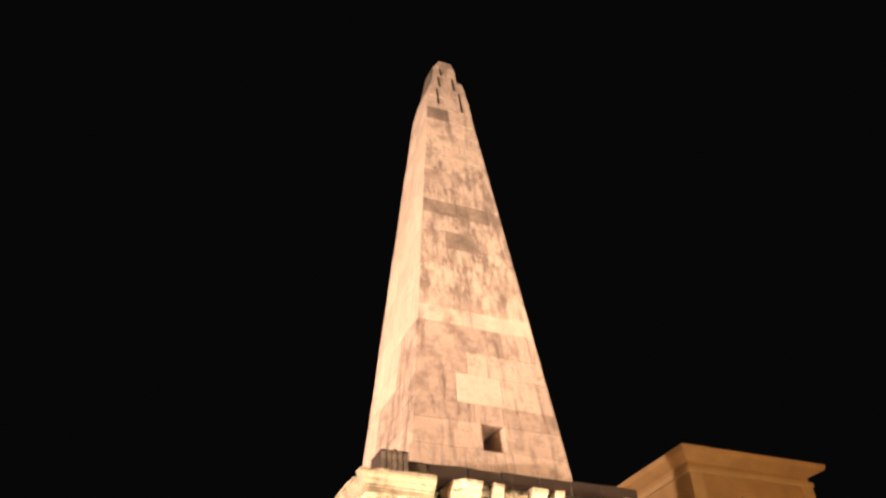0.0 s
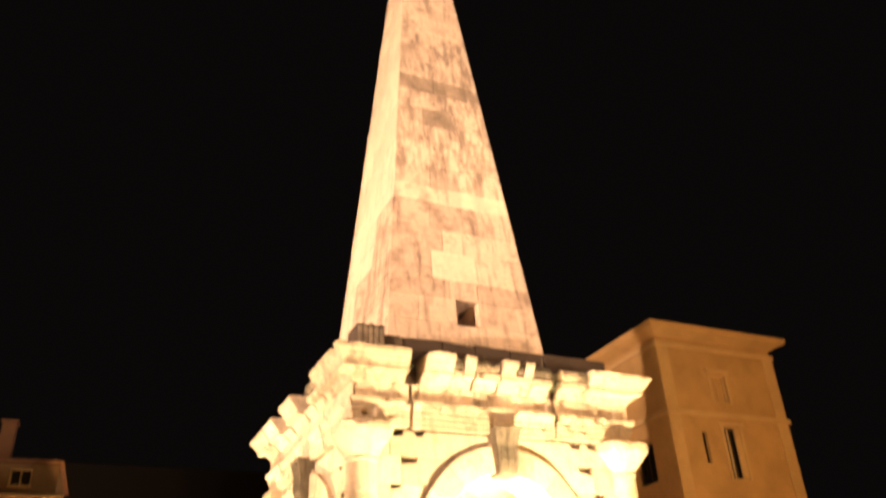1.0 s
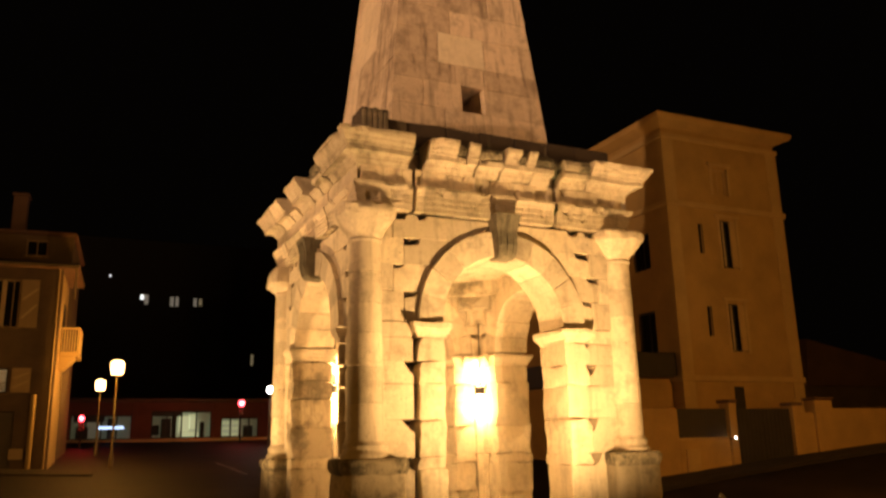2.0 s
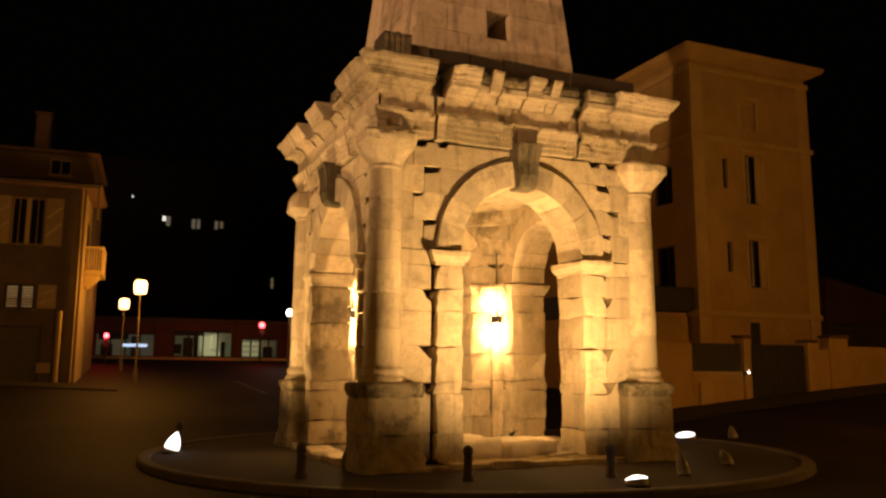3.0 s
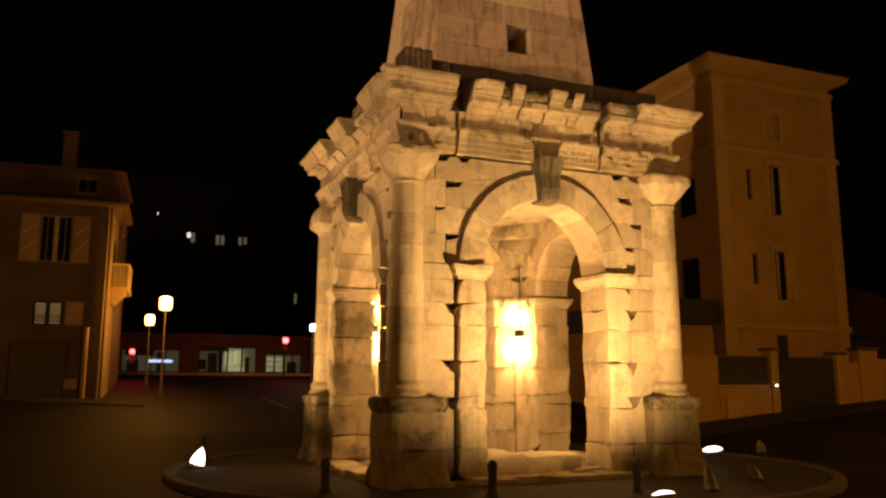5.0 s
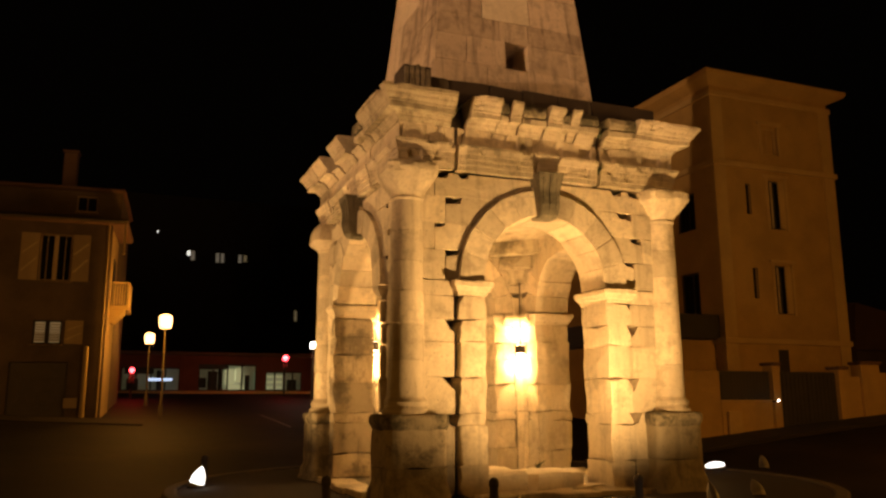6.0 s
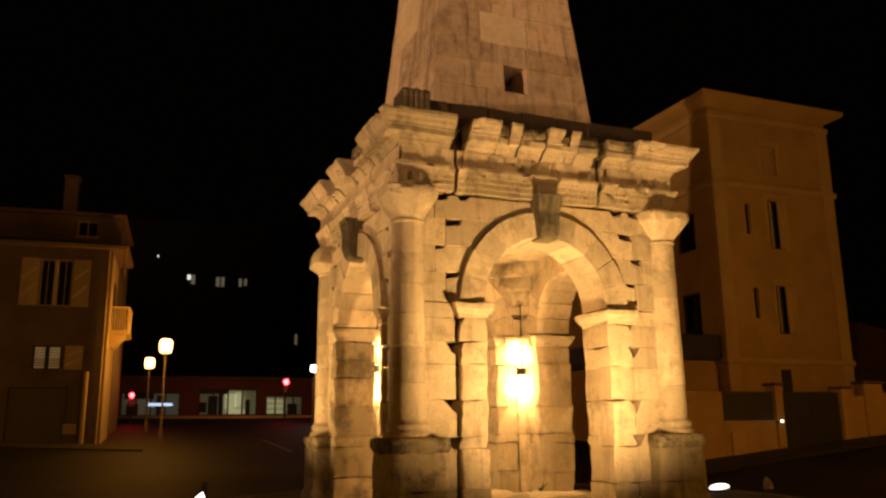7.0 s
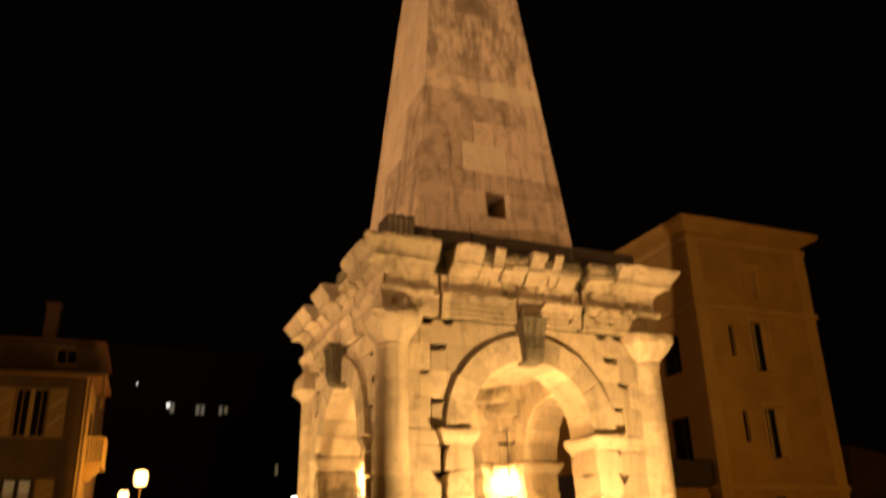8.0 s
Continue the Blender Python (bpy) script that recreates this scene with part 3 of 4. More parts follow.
def roof():
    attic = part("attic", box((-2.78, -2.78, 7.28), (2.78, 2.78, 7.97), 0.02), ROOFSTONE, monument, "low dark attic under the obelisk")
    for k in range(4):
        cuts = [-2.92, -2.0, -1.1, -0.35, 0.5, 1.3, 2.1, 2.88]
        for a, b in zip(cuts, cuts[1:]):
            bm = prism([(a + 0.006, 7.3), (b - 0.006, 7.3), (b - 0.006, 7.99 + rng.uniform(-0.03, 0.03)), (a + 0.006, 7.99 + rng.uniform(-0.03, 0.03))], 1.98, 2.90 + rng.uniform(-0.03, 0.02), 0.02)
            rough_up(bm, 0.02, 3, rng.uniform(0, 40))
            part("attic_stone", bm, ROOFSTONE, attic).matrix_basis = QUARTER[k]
    bm = box((-INNER - 0.1, -INNER - 0.1, 5.78), (INNER + 0.1, INNER + 0.1, 6.1), 0.02)
    # blotches here also stand for shade in the vault's rough hollows
    part("vault_slab", bm, LIME_LICHEN, monument, "flat stone slab closing the inside of the arch")
    for sx in (-1, 1):
        for sy in (-1, 1):
            for leg, z0, z1 in ((0.42, 4.72, 5.10), (0.72, 5.11, 5.44), (1.08, 5.45, 5.79)):
                bm = bmesh.new()
                c = INNER + 0.03
                foot = [(c, c), (c - leg, c), (c - leg, c - 0.12), (c - 0.12, c - leg), (c, c - leg)]
                lo = [bm.verts.new((sx * a, sy * b, z0)) for a, b in foot]
                hi = [bm.verts.new((sx * a, sy * b, z1)) for a, b in foot]
                bm.faces.new(lo[::-1]), bm.faces.new(hi)
                for q in range(5):
                    bm.faces.new((lo[q], lo[(q + 1) % 5], hi[(q + 1) % 5], hi[q]))
                bmesh.ops.subdivide_edges(bm, edges=list(bm.edges), cuts=3, use_grid_fill=True)
                rough_up(bm, 0.10, 3.5, rng.uniform(0, 50))
                part("corner_corbel", bm, LIME_LICHEN, monument)
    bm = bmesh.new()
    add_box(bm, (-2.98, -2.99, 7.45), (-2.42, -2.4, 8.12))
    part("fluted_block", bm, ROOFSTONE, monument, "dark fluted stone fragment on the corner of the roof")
    for i in range(5):
        bm = box((-2.975 + i * 0.112, -3.02, 7.47), (-2.878 + i * 0.112, -2.985, 8.14 - 0.03 * abs(i - 2)), 0.015)
        part("flute", bm, LIME_DARK, bpy.data.objects["fluted_block"])


roof()


# obelisk
def half_at(z):
    return 1.942 - 0.0999 * (z - 8.44) if z < 21.6 else 0.627 - 0.165 * (z - 21.6)


def obelisk():
    bm = bmesh.new()
    rings = [[bm.verts.new((sx * (half_at(z) - inset), sy * (half_at(z) - inset), z)) for sx, sy in ((-1, -1), (1, -1), (1, 1), (-1, 1))] for z, inset in ((7.9, 1.5), (9.75, 1.5), (9.8, 0.45), (16.0, 0.30), (21.6, 0.08), (23.4, 0.06))]
    for a, b in zip(rings, rings[1:]):
        for i in range(4):
            bm.faces.new((a[i], a[(i + 1) % 4], b[(i + 1) % 4], b[i]))
    bm.faces.new(rings[0][::-1]), bm.faces.new(rings[-1])
    core = part("obelisk", bm, LIME_DARK, monument, "tall tapering obelisk of coursed limestone with stains")
    zs = [7.98, 8.40, 8.89, 9.55, 10.06, 10.86, 11.50, 12.28, 12.78, 13.5, 14.15, 14.85, 15.5, 16.1, 16.65, 17.3, 17.95, 18.6, 19.2, 19.75, 20.4, 21.0, 21.6, 22.2, 22.8, 23.4, 24.05]
    for i in range(len(zs) - 1):
        z0, z1 = zs[i], zs[i + 1]
        for k in range(4):
            w = half_at((z0 + z1) / 2)
            if k == 0 and i == 2:
                cuts, skip = [-1, -0.62, -0.21 / w, 0.37 / w, 0.75, 1], 2
            elif k == 0 and i == 4:
                cuts, skip = [-1, -0.72 / w, 0.45 / w, 0.82, 1], -1
            elif k == 0 and i == 13:
                cuts, skip = [-1, -0.12, 0.70, 1], -1
            elif k == 0 and i == 7:
                cuts, skip = [-1, -0.55, -0.08 / w, 1], -1
            else:
                n = 3 if w > 1.25 else 2 if w > 0.6 else 1
                cuts = [-1] + [(-1 + 2 * (j + 1) / n) + rng.uniform(-0.16, 0.16) for j in range(n - 1)] + [1]
                skip = -1
            for j in range(len(cuts) - 1):
                if j == skip:
                    continue
                bm = bmesh.new()
                vs = []
                a, b = cuts[j], cuts[j + 1]
                deep = min(0.5, w * 0.6)
                out = rng.uniform(-0.008, 0.008)
                ragged = 0.22 if i > 23 else 0.05 if i > 21 else 0.0
                for z in (z0 + 0.004, z1 - 0.004):
                    h = half_at(z)
                    zz = z + (rng.uniform(-ragged, ragged) if z > z0 + 0.1 else 0)
                    for t, inn in ((a, 0), (b, 0), (b, 1), (a, 1)):
                        hh = h - (deep if inn else 0)
                        vs.append(bm.verts.new((hh * t + (0.003 if t == a else -0.003), -hh - (0 if inn else out), zz)))
                for f in ((3, 2, 1, 0), (4, 5, 6, 7), (0, 1, 5, 4), (1, 2, 6, 5), (2, 3, 7, 6), (3, 0, 4, 7)):
                    bm.faces.new([vs[q] for q in f])
                soften(bm, rng.uniform(0.005, 0.014))
                rough_up(bm, 0.008 + ragged * 0.25, 3, rng.uniform(0, 90))
                bm.transform(QUARTER[k])
                for q in bm.verts:
                    q.co.x += max(0.0, q.co.x / w) * 0.0145 * (q.co.z - 8.0)
                    # the broken tip leans and has lost its eastern stones
                    if i >= 24:
                        q.co.x *= 0.72 if q.co.x > 0 else 1.0
                    q.co.x += max(0.0, q.co.z - 21.4) * 0.085
                pale = k == 0 and ((i == 4 and j == 1) or (i == 7 and j == 2))
                grimy = k == 0 and (i, j) in ((13, 0), (13, 1), (20, 0), (11, 1))
                # some, mostly low, blocks of two faces take a darker, more streaked stone
                darker = (k == 0 and j == 0 and i in (3, 4, 5, 6, 15)) or (k == 0 and (i, j) in ((3, 2), (6, 1))) or (k == 1 and (i <= 2 or (j == 1 and i <= 4) or (j == 2 and i <= 6)))
                ob = part("obelisk_stone", bm, LIME_PALE if pale else LIME_STAIN if grimy else LIME_SPIRE_DARK if darker else LIME_WEST if k == 1 else LIME_SPIRE, core, "pale replaced limestone block" if pale else "grimy limestone block" if grimy else "")
    # dark proud strips drawn in for the shade of narrow clamp slits
    for x, z0, z1 in ((-0.26, 21.25, 22.05), (-0.12, 22.25, 22.85), (0.54, 21.1, 22.1), (0.40, 22.25, 22.95), (0.0, 23.0, 23.4)):
        h0, h1 = half_at(z0) + 0.03, half_at(z1) + 0.03
        bm = loft_box([(z0, x - 0.03, x + 0.03, h0 - 0.06, h0), (z1, x - 0.03, x + 0.03, h1 - 0.06, h1)])
        part("clamp_slit", bm, IRON, core, "dark upright strip drawn for a clamp slit")
    # deep shaft of the small square opening
    h = half_at(8.89) - 0.06
    for lo, hi in (((-0.30, -h, 8.84), (-0.215, -h + 1.6, 9.6)), ((0.375, -h, 8.84), (0.46, -h + 1.6, 9.6)), ((-0.215, -h, 8.80), (0.375, -h + 1.6, 8.885)), ((-0.215, -h + 0.03, 9.555), (0.375, -h + 1.6, 9.63))):
        part("shaft_stone", box(lo, hi, 0.01), LIME_SPIRE, core)


obelisk()

# floor stones under the arch
def floor_slab(corners, z, seed):
    """A split slab: a flat outline of (x, y) with a broken edge and a nearly level top."""
    bm = bmesh.new()
    n = len(corners)
    ring = []
    for i, (x, y) in enumerate(corners):
        nx, ny = corners[(i + 1) % n]
        ring += [(x + (nx - x) * q / 6, y + (ny - y) * q / 6) for q in range(6)]
    rows = []
    cx, cy = sum(p[0] for p in corners) / n, sum(p[1] for p in corners) / n
    for up, size in ((-0.12, 1.0), (z - 0.05, 1.0), (z, 0.965), (z + 0.012, 0.6), (z + 0.015, 0.25)):
        rows.append([bm.verts.new((cx + (x - cx) * size, cy + (y - cy) * size, up)) for x, y in ring])
    for a, b in zip(rows, rows[1:]):
        for i in range(len(ring)):
            j = (i + 1) % len(ring)
            bm.faces.new((a[i], a[j], b[j], b[i]))
    bm.faces.new(rows[0][::-1]), bm.faces.new(rows[-1])
    rough_up(bm, 0.05, 1.8, seed)
    rough_up(bm, 0.022, 7.0, seed + 2)
    # pale stone puts some of the lamps' light into the slabs' colour
    tagged(part("stone_slab", bm, LIME_PALE), "loose worn limestone slab lying under the arch", "stone slab", "slabs under the arch")


floor_slab([(-1.28, -2.95), (-0.42, -2.85), (-0.34, -1.5), (-1.2, -1.3)], 0.36, 3)
floor_slab([(-0.24, -2.92), (0.35, -2.75), (1.22, -2.2), (1.25, -1.2), (-0.12, -1.2)], 0.29, 9)
floor_slab([(0.40, -3.05), (1.25, -3.0), (1.28, -2.35), (0.9, -2.5)], 0.07, 14)


LEAF = surface("weed_leaf", (0.075, 0.085, 0.03), (0.04, 0.045, 0.018), 12.0, 0.8, 0.1)


def weed(x, y, z, tall, blades, seed, out=(0, -1)):
    """A tuft of thin bent leaves rooted in a joint of the stones."""
    local = random.Random(seed)
    bm = bmesh.new()
    for _ in range(blades):
        a = local.uniform(0, 2 * math.pi)
        lean = local.uniform(0.15, 0.7)
        h = tall * local.uniform(0.45, 1.0)
        dx, dy = math.cos(a) * lean + out[0] * 0.4, math.sin(a) * lean + out[1] * 0.4
        wide = local.uniform(0.010, 0.024)
        px, py = -math.sin(a) * wide, math.cos(a) * wide
        rows = []
        for q, t in ((0.0, 0.6), (0.35, 1.0), (0.7, 0.8), (1.0, 0.08)):
            bend = q * q * h
            c = Vector((dx * bend, dy * bend, h * q * (1 - 0.35 * q * lean)))
            rows.append([bm.verts.new(c + Vector((px * t, py * t, 0))), bm.verts.new(c - Vector((px * t, py * t, 0.004)))])
        for r, w in zip(rows, rows[1:]):
            bm.faces.new((r[0], r[1], w[1], w[0]))
    ob = part("weed", bm, LEAF)
    ob.location = (x, y, z)
    tagged(ob, "small dark green weed growing from a joint in the stones", "weed", "weeds on the monument")


weed(2.02, 1.27, -0.03, 0.36, 22, 1)
weed(1.72, 1.3, -0.03, 0.20, 16, 2)
weed(-2.02, -3.12, 7.08, 0.32, 40, 3)
weed(1.25, -3.12, 6.28, 0.24, 34, 4)
weed(1.26, -3.15, 7.02, 0.30, 34, 5)
weed(-0.38, -3.25, 7.36, 0.20, 26, 6)


def plinth():
    step = part("stone_plinth", box((-3.2, -3.2, -0.14), (3.2, 3.2, -0.03), 0.03), LIME_DARK)
    tagged(step, "low worn stone step of uneven slabs under the monument", "plinth", kind="structure")
    for k in range(4):
        cuts = [-3.42, -2.5, -1.75, -0.9, 0.1, 0.85, 1.9, 2.55, 3.18]
        for a, b in zip(cuts, cuts[1:]):
            out = 3.40 + rng.uniform(-0.10, 0.08)
            bm = box((a + 0.01, -out, -0.15), (b - 0.01, -2.75 if abs(a + b) < 3.0 else -3.0, 0.0 + rng.uniform(-0.03, 0.025)), 0.02)
            bmesh.ops.subdivide_edges(bm, edges=[e for e in bm.edges if e.calc_length() > 0.3], cuts=4, use_grid_fill=True)
            rough_up(bm, 0.045, 2.6, rng.uniform(0, 60))
            part("step_stone", bm, LIME_MOSS if abs(a + b) > 3.0 else LIME, step).matrix_basis = QUARTER[k]


plinth()


# ---- lights on the island ----
def floodlight(place, aim, lit=True, radius=0.25, rise=0.12, lean=25):
    """Sunk ground floodlight: ring, collar and a rounded glass; the tall ones lean towards the monument."""
    way = Vector(aim) - Vector(place)
    yaw = math.degrees(math.atan2(way.y, way.x)) - 90
    ob = thing("floodlight", "ground floodlight with a rounded white glass, lit" if lit else "ground floodlight with a rounded pale glass, unlit", "floodlight", "floodlights on the island",
               m=pose(place[0], place[1], -0.13, 0, 0, yaw))
    part("ring", lathe([(radius * 1.15, 0), (radius * 1.15, 0.03), (radius * 1.02, 0.045)], 28), IRON, ob)
    body = part("collar", lathe([(radius * 1.03, -0.02), (radius * 1.03, 0.06), (radius, 0.075)], 28), HOUSING, ob)
    body.matrix_basis = pose(0, 0, 0.03, -lean)
    prof = [(radius * 0.985 * (1 - (i / 9) ** 2.2) + 0.004, 0.076 + rise * i / 9) for i in range(10)]
    smooth(part("glass", lathe(prof, 28), LENS if lit else DULL_GLASS, body, "glowing white glass" if lit else "pale glass"))
    return ob


floodlight(*FLOODS[0], True, 0.155, 0.37, 17)
floodlight(*FLOODS[1], True, 0.175, 0.07, 12)
floodlight(*FLOODS[2], True, 0.26, 0.10, 10)
floodlight(*FLOODS[3], True, 0.24, 0.12, 12)
floodlight((1.83, -5.38, 0), (0.5, -2, 5), False, 0.105, 0.34, 14)
floodlight((3.75, -4.35, 0), (0.5, -2, 5), False, 0.11, 0.24, 22)
floodlight((8.8, 0.9, 0), (2, 0, 5), False, 0.12, 0.27, 14)


def mast_floodlight(place, aim):
    x, y, z = place
    g = ground_z(x, y)
    ob = thing("mast_floodlight", "unseen floodlight on a tall grey steel mast", "floodlight", "floodlights on masts", m=pose(x, y, g))
    smooth(part("mast", lathe([(0.11, -0.3), (0.09, 2.0), (0.06, z - g - 0.3)], 14), POSTPAINT, ob))
    head = part("head", box((-0.28, -0.22, -0.10), (0.28, 0.22, 0.12), 0.03), HOUSING, ob)
    way = (Vector(aim) - Vector(place)).normalized()
    head.matrix_basis = Matrix.Translation((-x, -y, -g)) @ look(Vector(place) - way * 0.25, aim)


for eye, aim, watts, cone, colour in MASTS:
    mast_floodlight(eye, aim)


def corner_lamp(sx, sy):
    turn = math.degrees(math.atan2(-sy, -sx)) + 90
    ob = thing("corner_lamp", "small dark box lamp fixed in an inner corner of the arch", "wall lamp", "lamps inside the arch", m=pose(sx * CORNER, sy * CORNER, 3.02, 0, 0, turn))
    part("case", box((-0.11, -0.10, -0.10), (0.11, 0.10, 0.10), 0.015), IRON, ob)
    part("arm", box((-0.025, 0.10, -0.03), (0.025, 0.28, 0.03), 0.005), IRON, ob)
    cable = part("cable", lathe([(0.017, 0.1), (0.017, 2.5)], 6), IRON, ob, "thin dark cable")
    cable.location = (0.03, -0.06, 0)
    for z in (-0.108, 0.101):
        part("lens", box((-0.09, -0.08, z), (0.09, 0.08, z + 0.007), 0.002), LENS, ob, "glowing lens")


for sx in (-1, 1):
    for sy in (-1, 1):
        corner_lamp(sx, sy)


def bollard(x, y):
    ob = thing("bollard", "short dark cast-iron bollard on the island", "bollard", "bollards round the monument", m=pose(x, y, -0.12))
    smooth(part("post", lathe([(0.10, 0), (0.10, 0.05), (0.075, 0.08), (0.07, 0.42), (0.085, 0.44), (0.085, 0.47)], 16), BOLLARD, ob))
    smooth(part("cap", lathe([(0.085, 0.472), (0.08, 0.52), (0.05, 0.56), (0.01, 0.575)], 16), BOLLARD, ob))


for x, y in ((-2.0, -4.68), (0.46, -5.15), (-4.4, -3.22), (-5.6, 4.0)):
    bollard(x, y)


# ---- places round about: bearing from the viewpoint in degrees, and metres ----
EYE = (-7.875, -17.02)


def at(bearing, far):
    a = radians(bearing)
    return EYE[0] + far * math.sin(a), EYE[1] + far * math.cos(a)


def window(parent, m, w, h, frame_mat, pane_mat, name="window", depth=0.14, bars=1, label=""):
    """Casement in a wall that faces -y: m places its lower middle on the wall's face."""
    t = 0.055
    bm = bmesh.new()
    for lo, hi in (((-w / 2, -0.03, 0), (-w / 2 + t, depth, h)), ((w / 2 - t, -0.03, 0), (w / 2, depth, h)), ((-w / 2 + t, -0.03, 0), (w / 2 - t, depth, t)), ((-w / 2 + t, -0.03, h - t), (w / 2 - t, depth, h))):
        add_box(bm, lo, hi)
    win = part(name, bm, frame_mat, parent, label)
    win.matrix_basis = m
    part("sill", box((-w / 2 - 0.08, -0.10, -0.07), (w / 2 + 0.08, 0.02, -0.003), 0.01), RENDER_TRIM, win)
    x0, step = -w / 2 + t, (w - 2 * t) / (bars + 1)
    for i in range(bars + 1):
        part("pane", box((x0 + i * step + 0.02, 0.06, t + 0.01), (x0 + (i + 1) * step - 0.02, 0.075, h - t - 0.01)), pane_mat, win)
        if i:
            part("mullion", box((x0 + i * step - 0.02, 0.03, t), (x0 + i * step + 0.02, 0.09, h - t)), frame_mat, win)
    return win


def shutter(parent, m, w, h, brace=1):
    bm = box((0, -0.05, 0), (w, -0.012, h), 0.004)
    leaf = part("shutter", bm, SHUTTER, parent, "pale wooden shutter folded open")
    leaf.matrix_basis = m
    for z in (0.14 * h, 0.52 * h, 0.86 * h):
        part("rail", box((0.02, -0.075, z - 0.05), (w - 0.02, -0.048, z + 0.05), 0.003), SHUTTER, leaf)
    for z0, z1 in ((0.19 * h, 0.47 * h), (0.57 * h, 0.81 * h)):
        bm = bmesh.new()
        q = [(0.03, z0), (0.12, z0), (w - 0.03, z1), (w - 0.12, z1)]
        a = [bm.verts.new((x, -0.075, z)) for x, z in q]
        b = [bm.verts.new((x, -0.048, z)) for x, z in q]
        bm.faces.new(a), bm.faces.new(b[::-1])
        for i in range(4):
            bm.faces.new((a[i], a[(i + 1) % 4], b[(i + 1) % 4], b[i]))
        part("brace", bm, BRACE, leaf)


def wall_with_holes(x0, x1, z0, z1, holes, thick):
    """A wall that faces -y, with openings (x0, x1, z0, z1) right through it."""
    xs = sorted({x0, x1, *[q for h in holes for q in h[:2]]})
    zs = sorted({z0, z1, *[q for h in holes for q in h[2:]]})
    bm = bmesh.new()
    for a, b in zip(xs, xs[1:]):
        for c, e in zip(zs, zs[1:]):
            if not any(h[0] <= (a + b) / 2 <= h[1] and h[2] <= (c + e) / 2 <= h[3] for h in holes):
                add_box(bm, (a, 0, c), (b, thick, e))
    bmesh.ops.remove_doubles(bm, verts=list(bm.verts), dist=1e-5)
    seen, kill = {}, set()
    for f in bm.faces:
        key = tuple(round(q, 4) for q in f.calc_center_median())
        if key in seen:
            kill.update((f, seen[key]))
        seen[key] = f
    bmesh.ops.delete(bm, geom=list(kill), context="FACES_ONLY")
    return bm


# ---- the tower house ----
def tower():
    X0, X1, Y, Z0, Z1 = 14.5, 20.97, 8.56, 0.2, 14.7
    ob = thing("tower_house", "tall ochre rendered corner house with flat overhanging eaves", "house", m=Matrix.Translation((X0, Y, 0)))
    W = X1 - X0
    wins = [(2.75, 3.62, 8.75, 10.85), (2.75, 3.62, 5.2, 7.2), (2.62, 3.45, 12.0, 13.2)]
    slits = [(1.55, 1.80, 9.3, 10.6), (1.60, 1.86, 5.8, 7.05)]
    part("wall", wall_with_holes(0, W, Z0, Z1, wins + slits, 0.45), RENDER_WALL, ob)
    for i, (a, b, c, e) in enumerate(wins):
        window(ob, Matrix.Translation(((a + b) / 2, 0.12, c)), b - a, e - c, RENDER_TRIM if i == 2 else DARKPAINT, RENDER_WALL if i == 2 else GLASS_DARK, label="blind window" if i == 2 else "dark casement window")
        if i < 2:
            leaf = part("shutter", box((b - 0.34, -0.04, c + 0.03), (b - 0.02, 0.03, e - 0.03), 0.008), RENDER_TRIM, ob, "ochre shutter leaf half closing the window")
            for q in range(9):
                z = c + 0.12 + (e - c - 0.24) * q / 8
                part("louvre", box((b - 0.31, -0.055, z - 0.05), (b - 0.05, -0.041, z + 0.05), 0.004), RENDER_TRIM, leaf)
            part("open_casement", box((a + 0.17, 0.02, c + 0.06), (a + 0.23, 0.09, e - 0.06), 0.006), BRACE, ob, "pale edge of the open casement")
        for x in (a - 0.14, b):
            part("window_trim", box((x, -0.05, c - 0.05), (x + 0.14, 0.05, e + 0.1), 0.01), RENDER_TRIM, ob)
        part("window_trim", box((a - 0.25, -0.10, e + 0.10), (b + 0.25, 0.05, e + 0.24), 0.015), RENDER_TRIM, ob)
    for a, b, c, e in slits:
        part("slit_window", box((a, 0.14, c), (b, 0.2, e)), GLASS_DARK, ob)
    side = part("wall", wall_with_holes(-14.5, 0, Z0, Z1, [(-2.0, -0.9, 5.2, 7.0), (-2.0, -0.9, 8.8, 10.4), (-6.6, -5.5, 5.2, 7.0), (-6.6, -5.5, 8.8, 10.4)], 0.45), RENDER_WALL, ob)
    side.matrix_basis = Matrix.Translation((0, 0.451, 0)) @ Matrix.Rotation(-math.pi / 2, 4, "Z")
    for y in (0.9, 5.5):
        for z, h in ((5.2, 1.8), (8.8, 1.6)):
            window(ob, Matrix.Translation((0.12, 0.451 + y + 0.55, z)) @ Matrix.Rotation(-math.pi / 2, 4, "Z"), 1.1, h, DARKPAINT, GLASS_DARK)
    for lo, hi in (((W - 0.45, 0.451, Z0), (W, 14.95, Z1)), ((0.0, 14.96, Z0), (W, 15.4, Z1))):
        part("wall", box(lo, hi), RENDER_WALL, ob)
    # corner quoin strips, string courses, eaves
    part("corner_strip", box((-0.06, -0.06, Z0), (0.55, -0.002, Z1 - 0.4), 0.01), RENDER_TRIM, ob)
    part("corner_strip", box((W - 0.55, -0.06, Z0), (W + 0.06, -0.002, Z1 - 0.4), 0.01), RENDER_TRIM, ob)
    for z, o in ((11.25, 0.16), (3.95, 0.14), (Z1 - 0.45, 0.12)):
        part("string_course", box((-o, -o, z), (W + o, -0.003, z + 0.22), 0.02), RENDER_TRIM, ob)
        part("string_course", box((-o, -0.002, z), (-0.003, 15.4, z + 0.22), 0.02), RENDER_TRIM, ob)
    bm = bmesh.new()
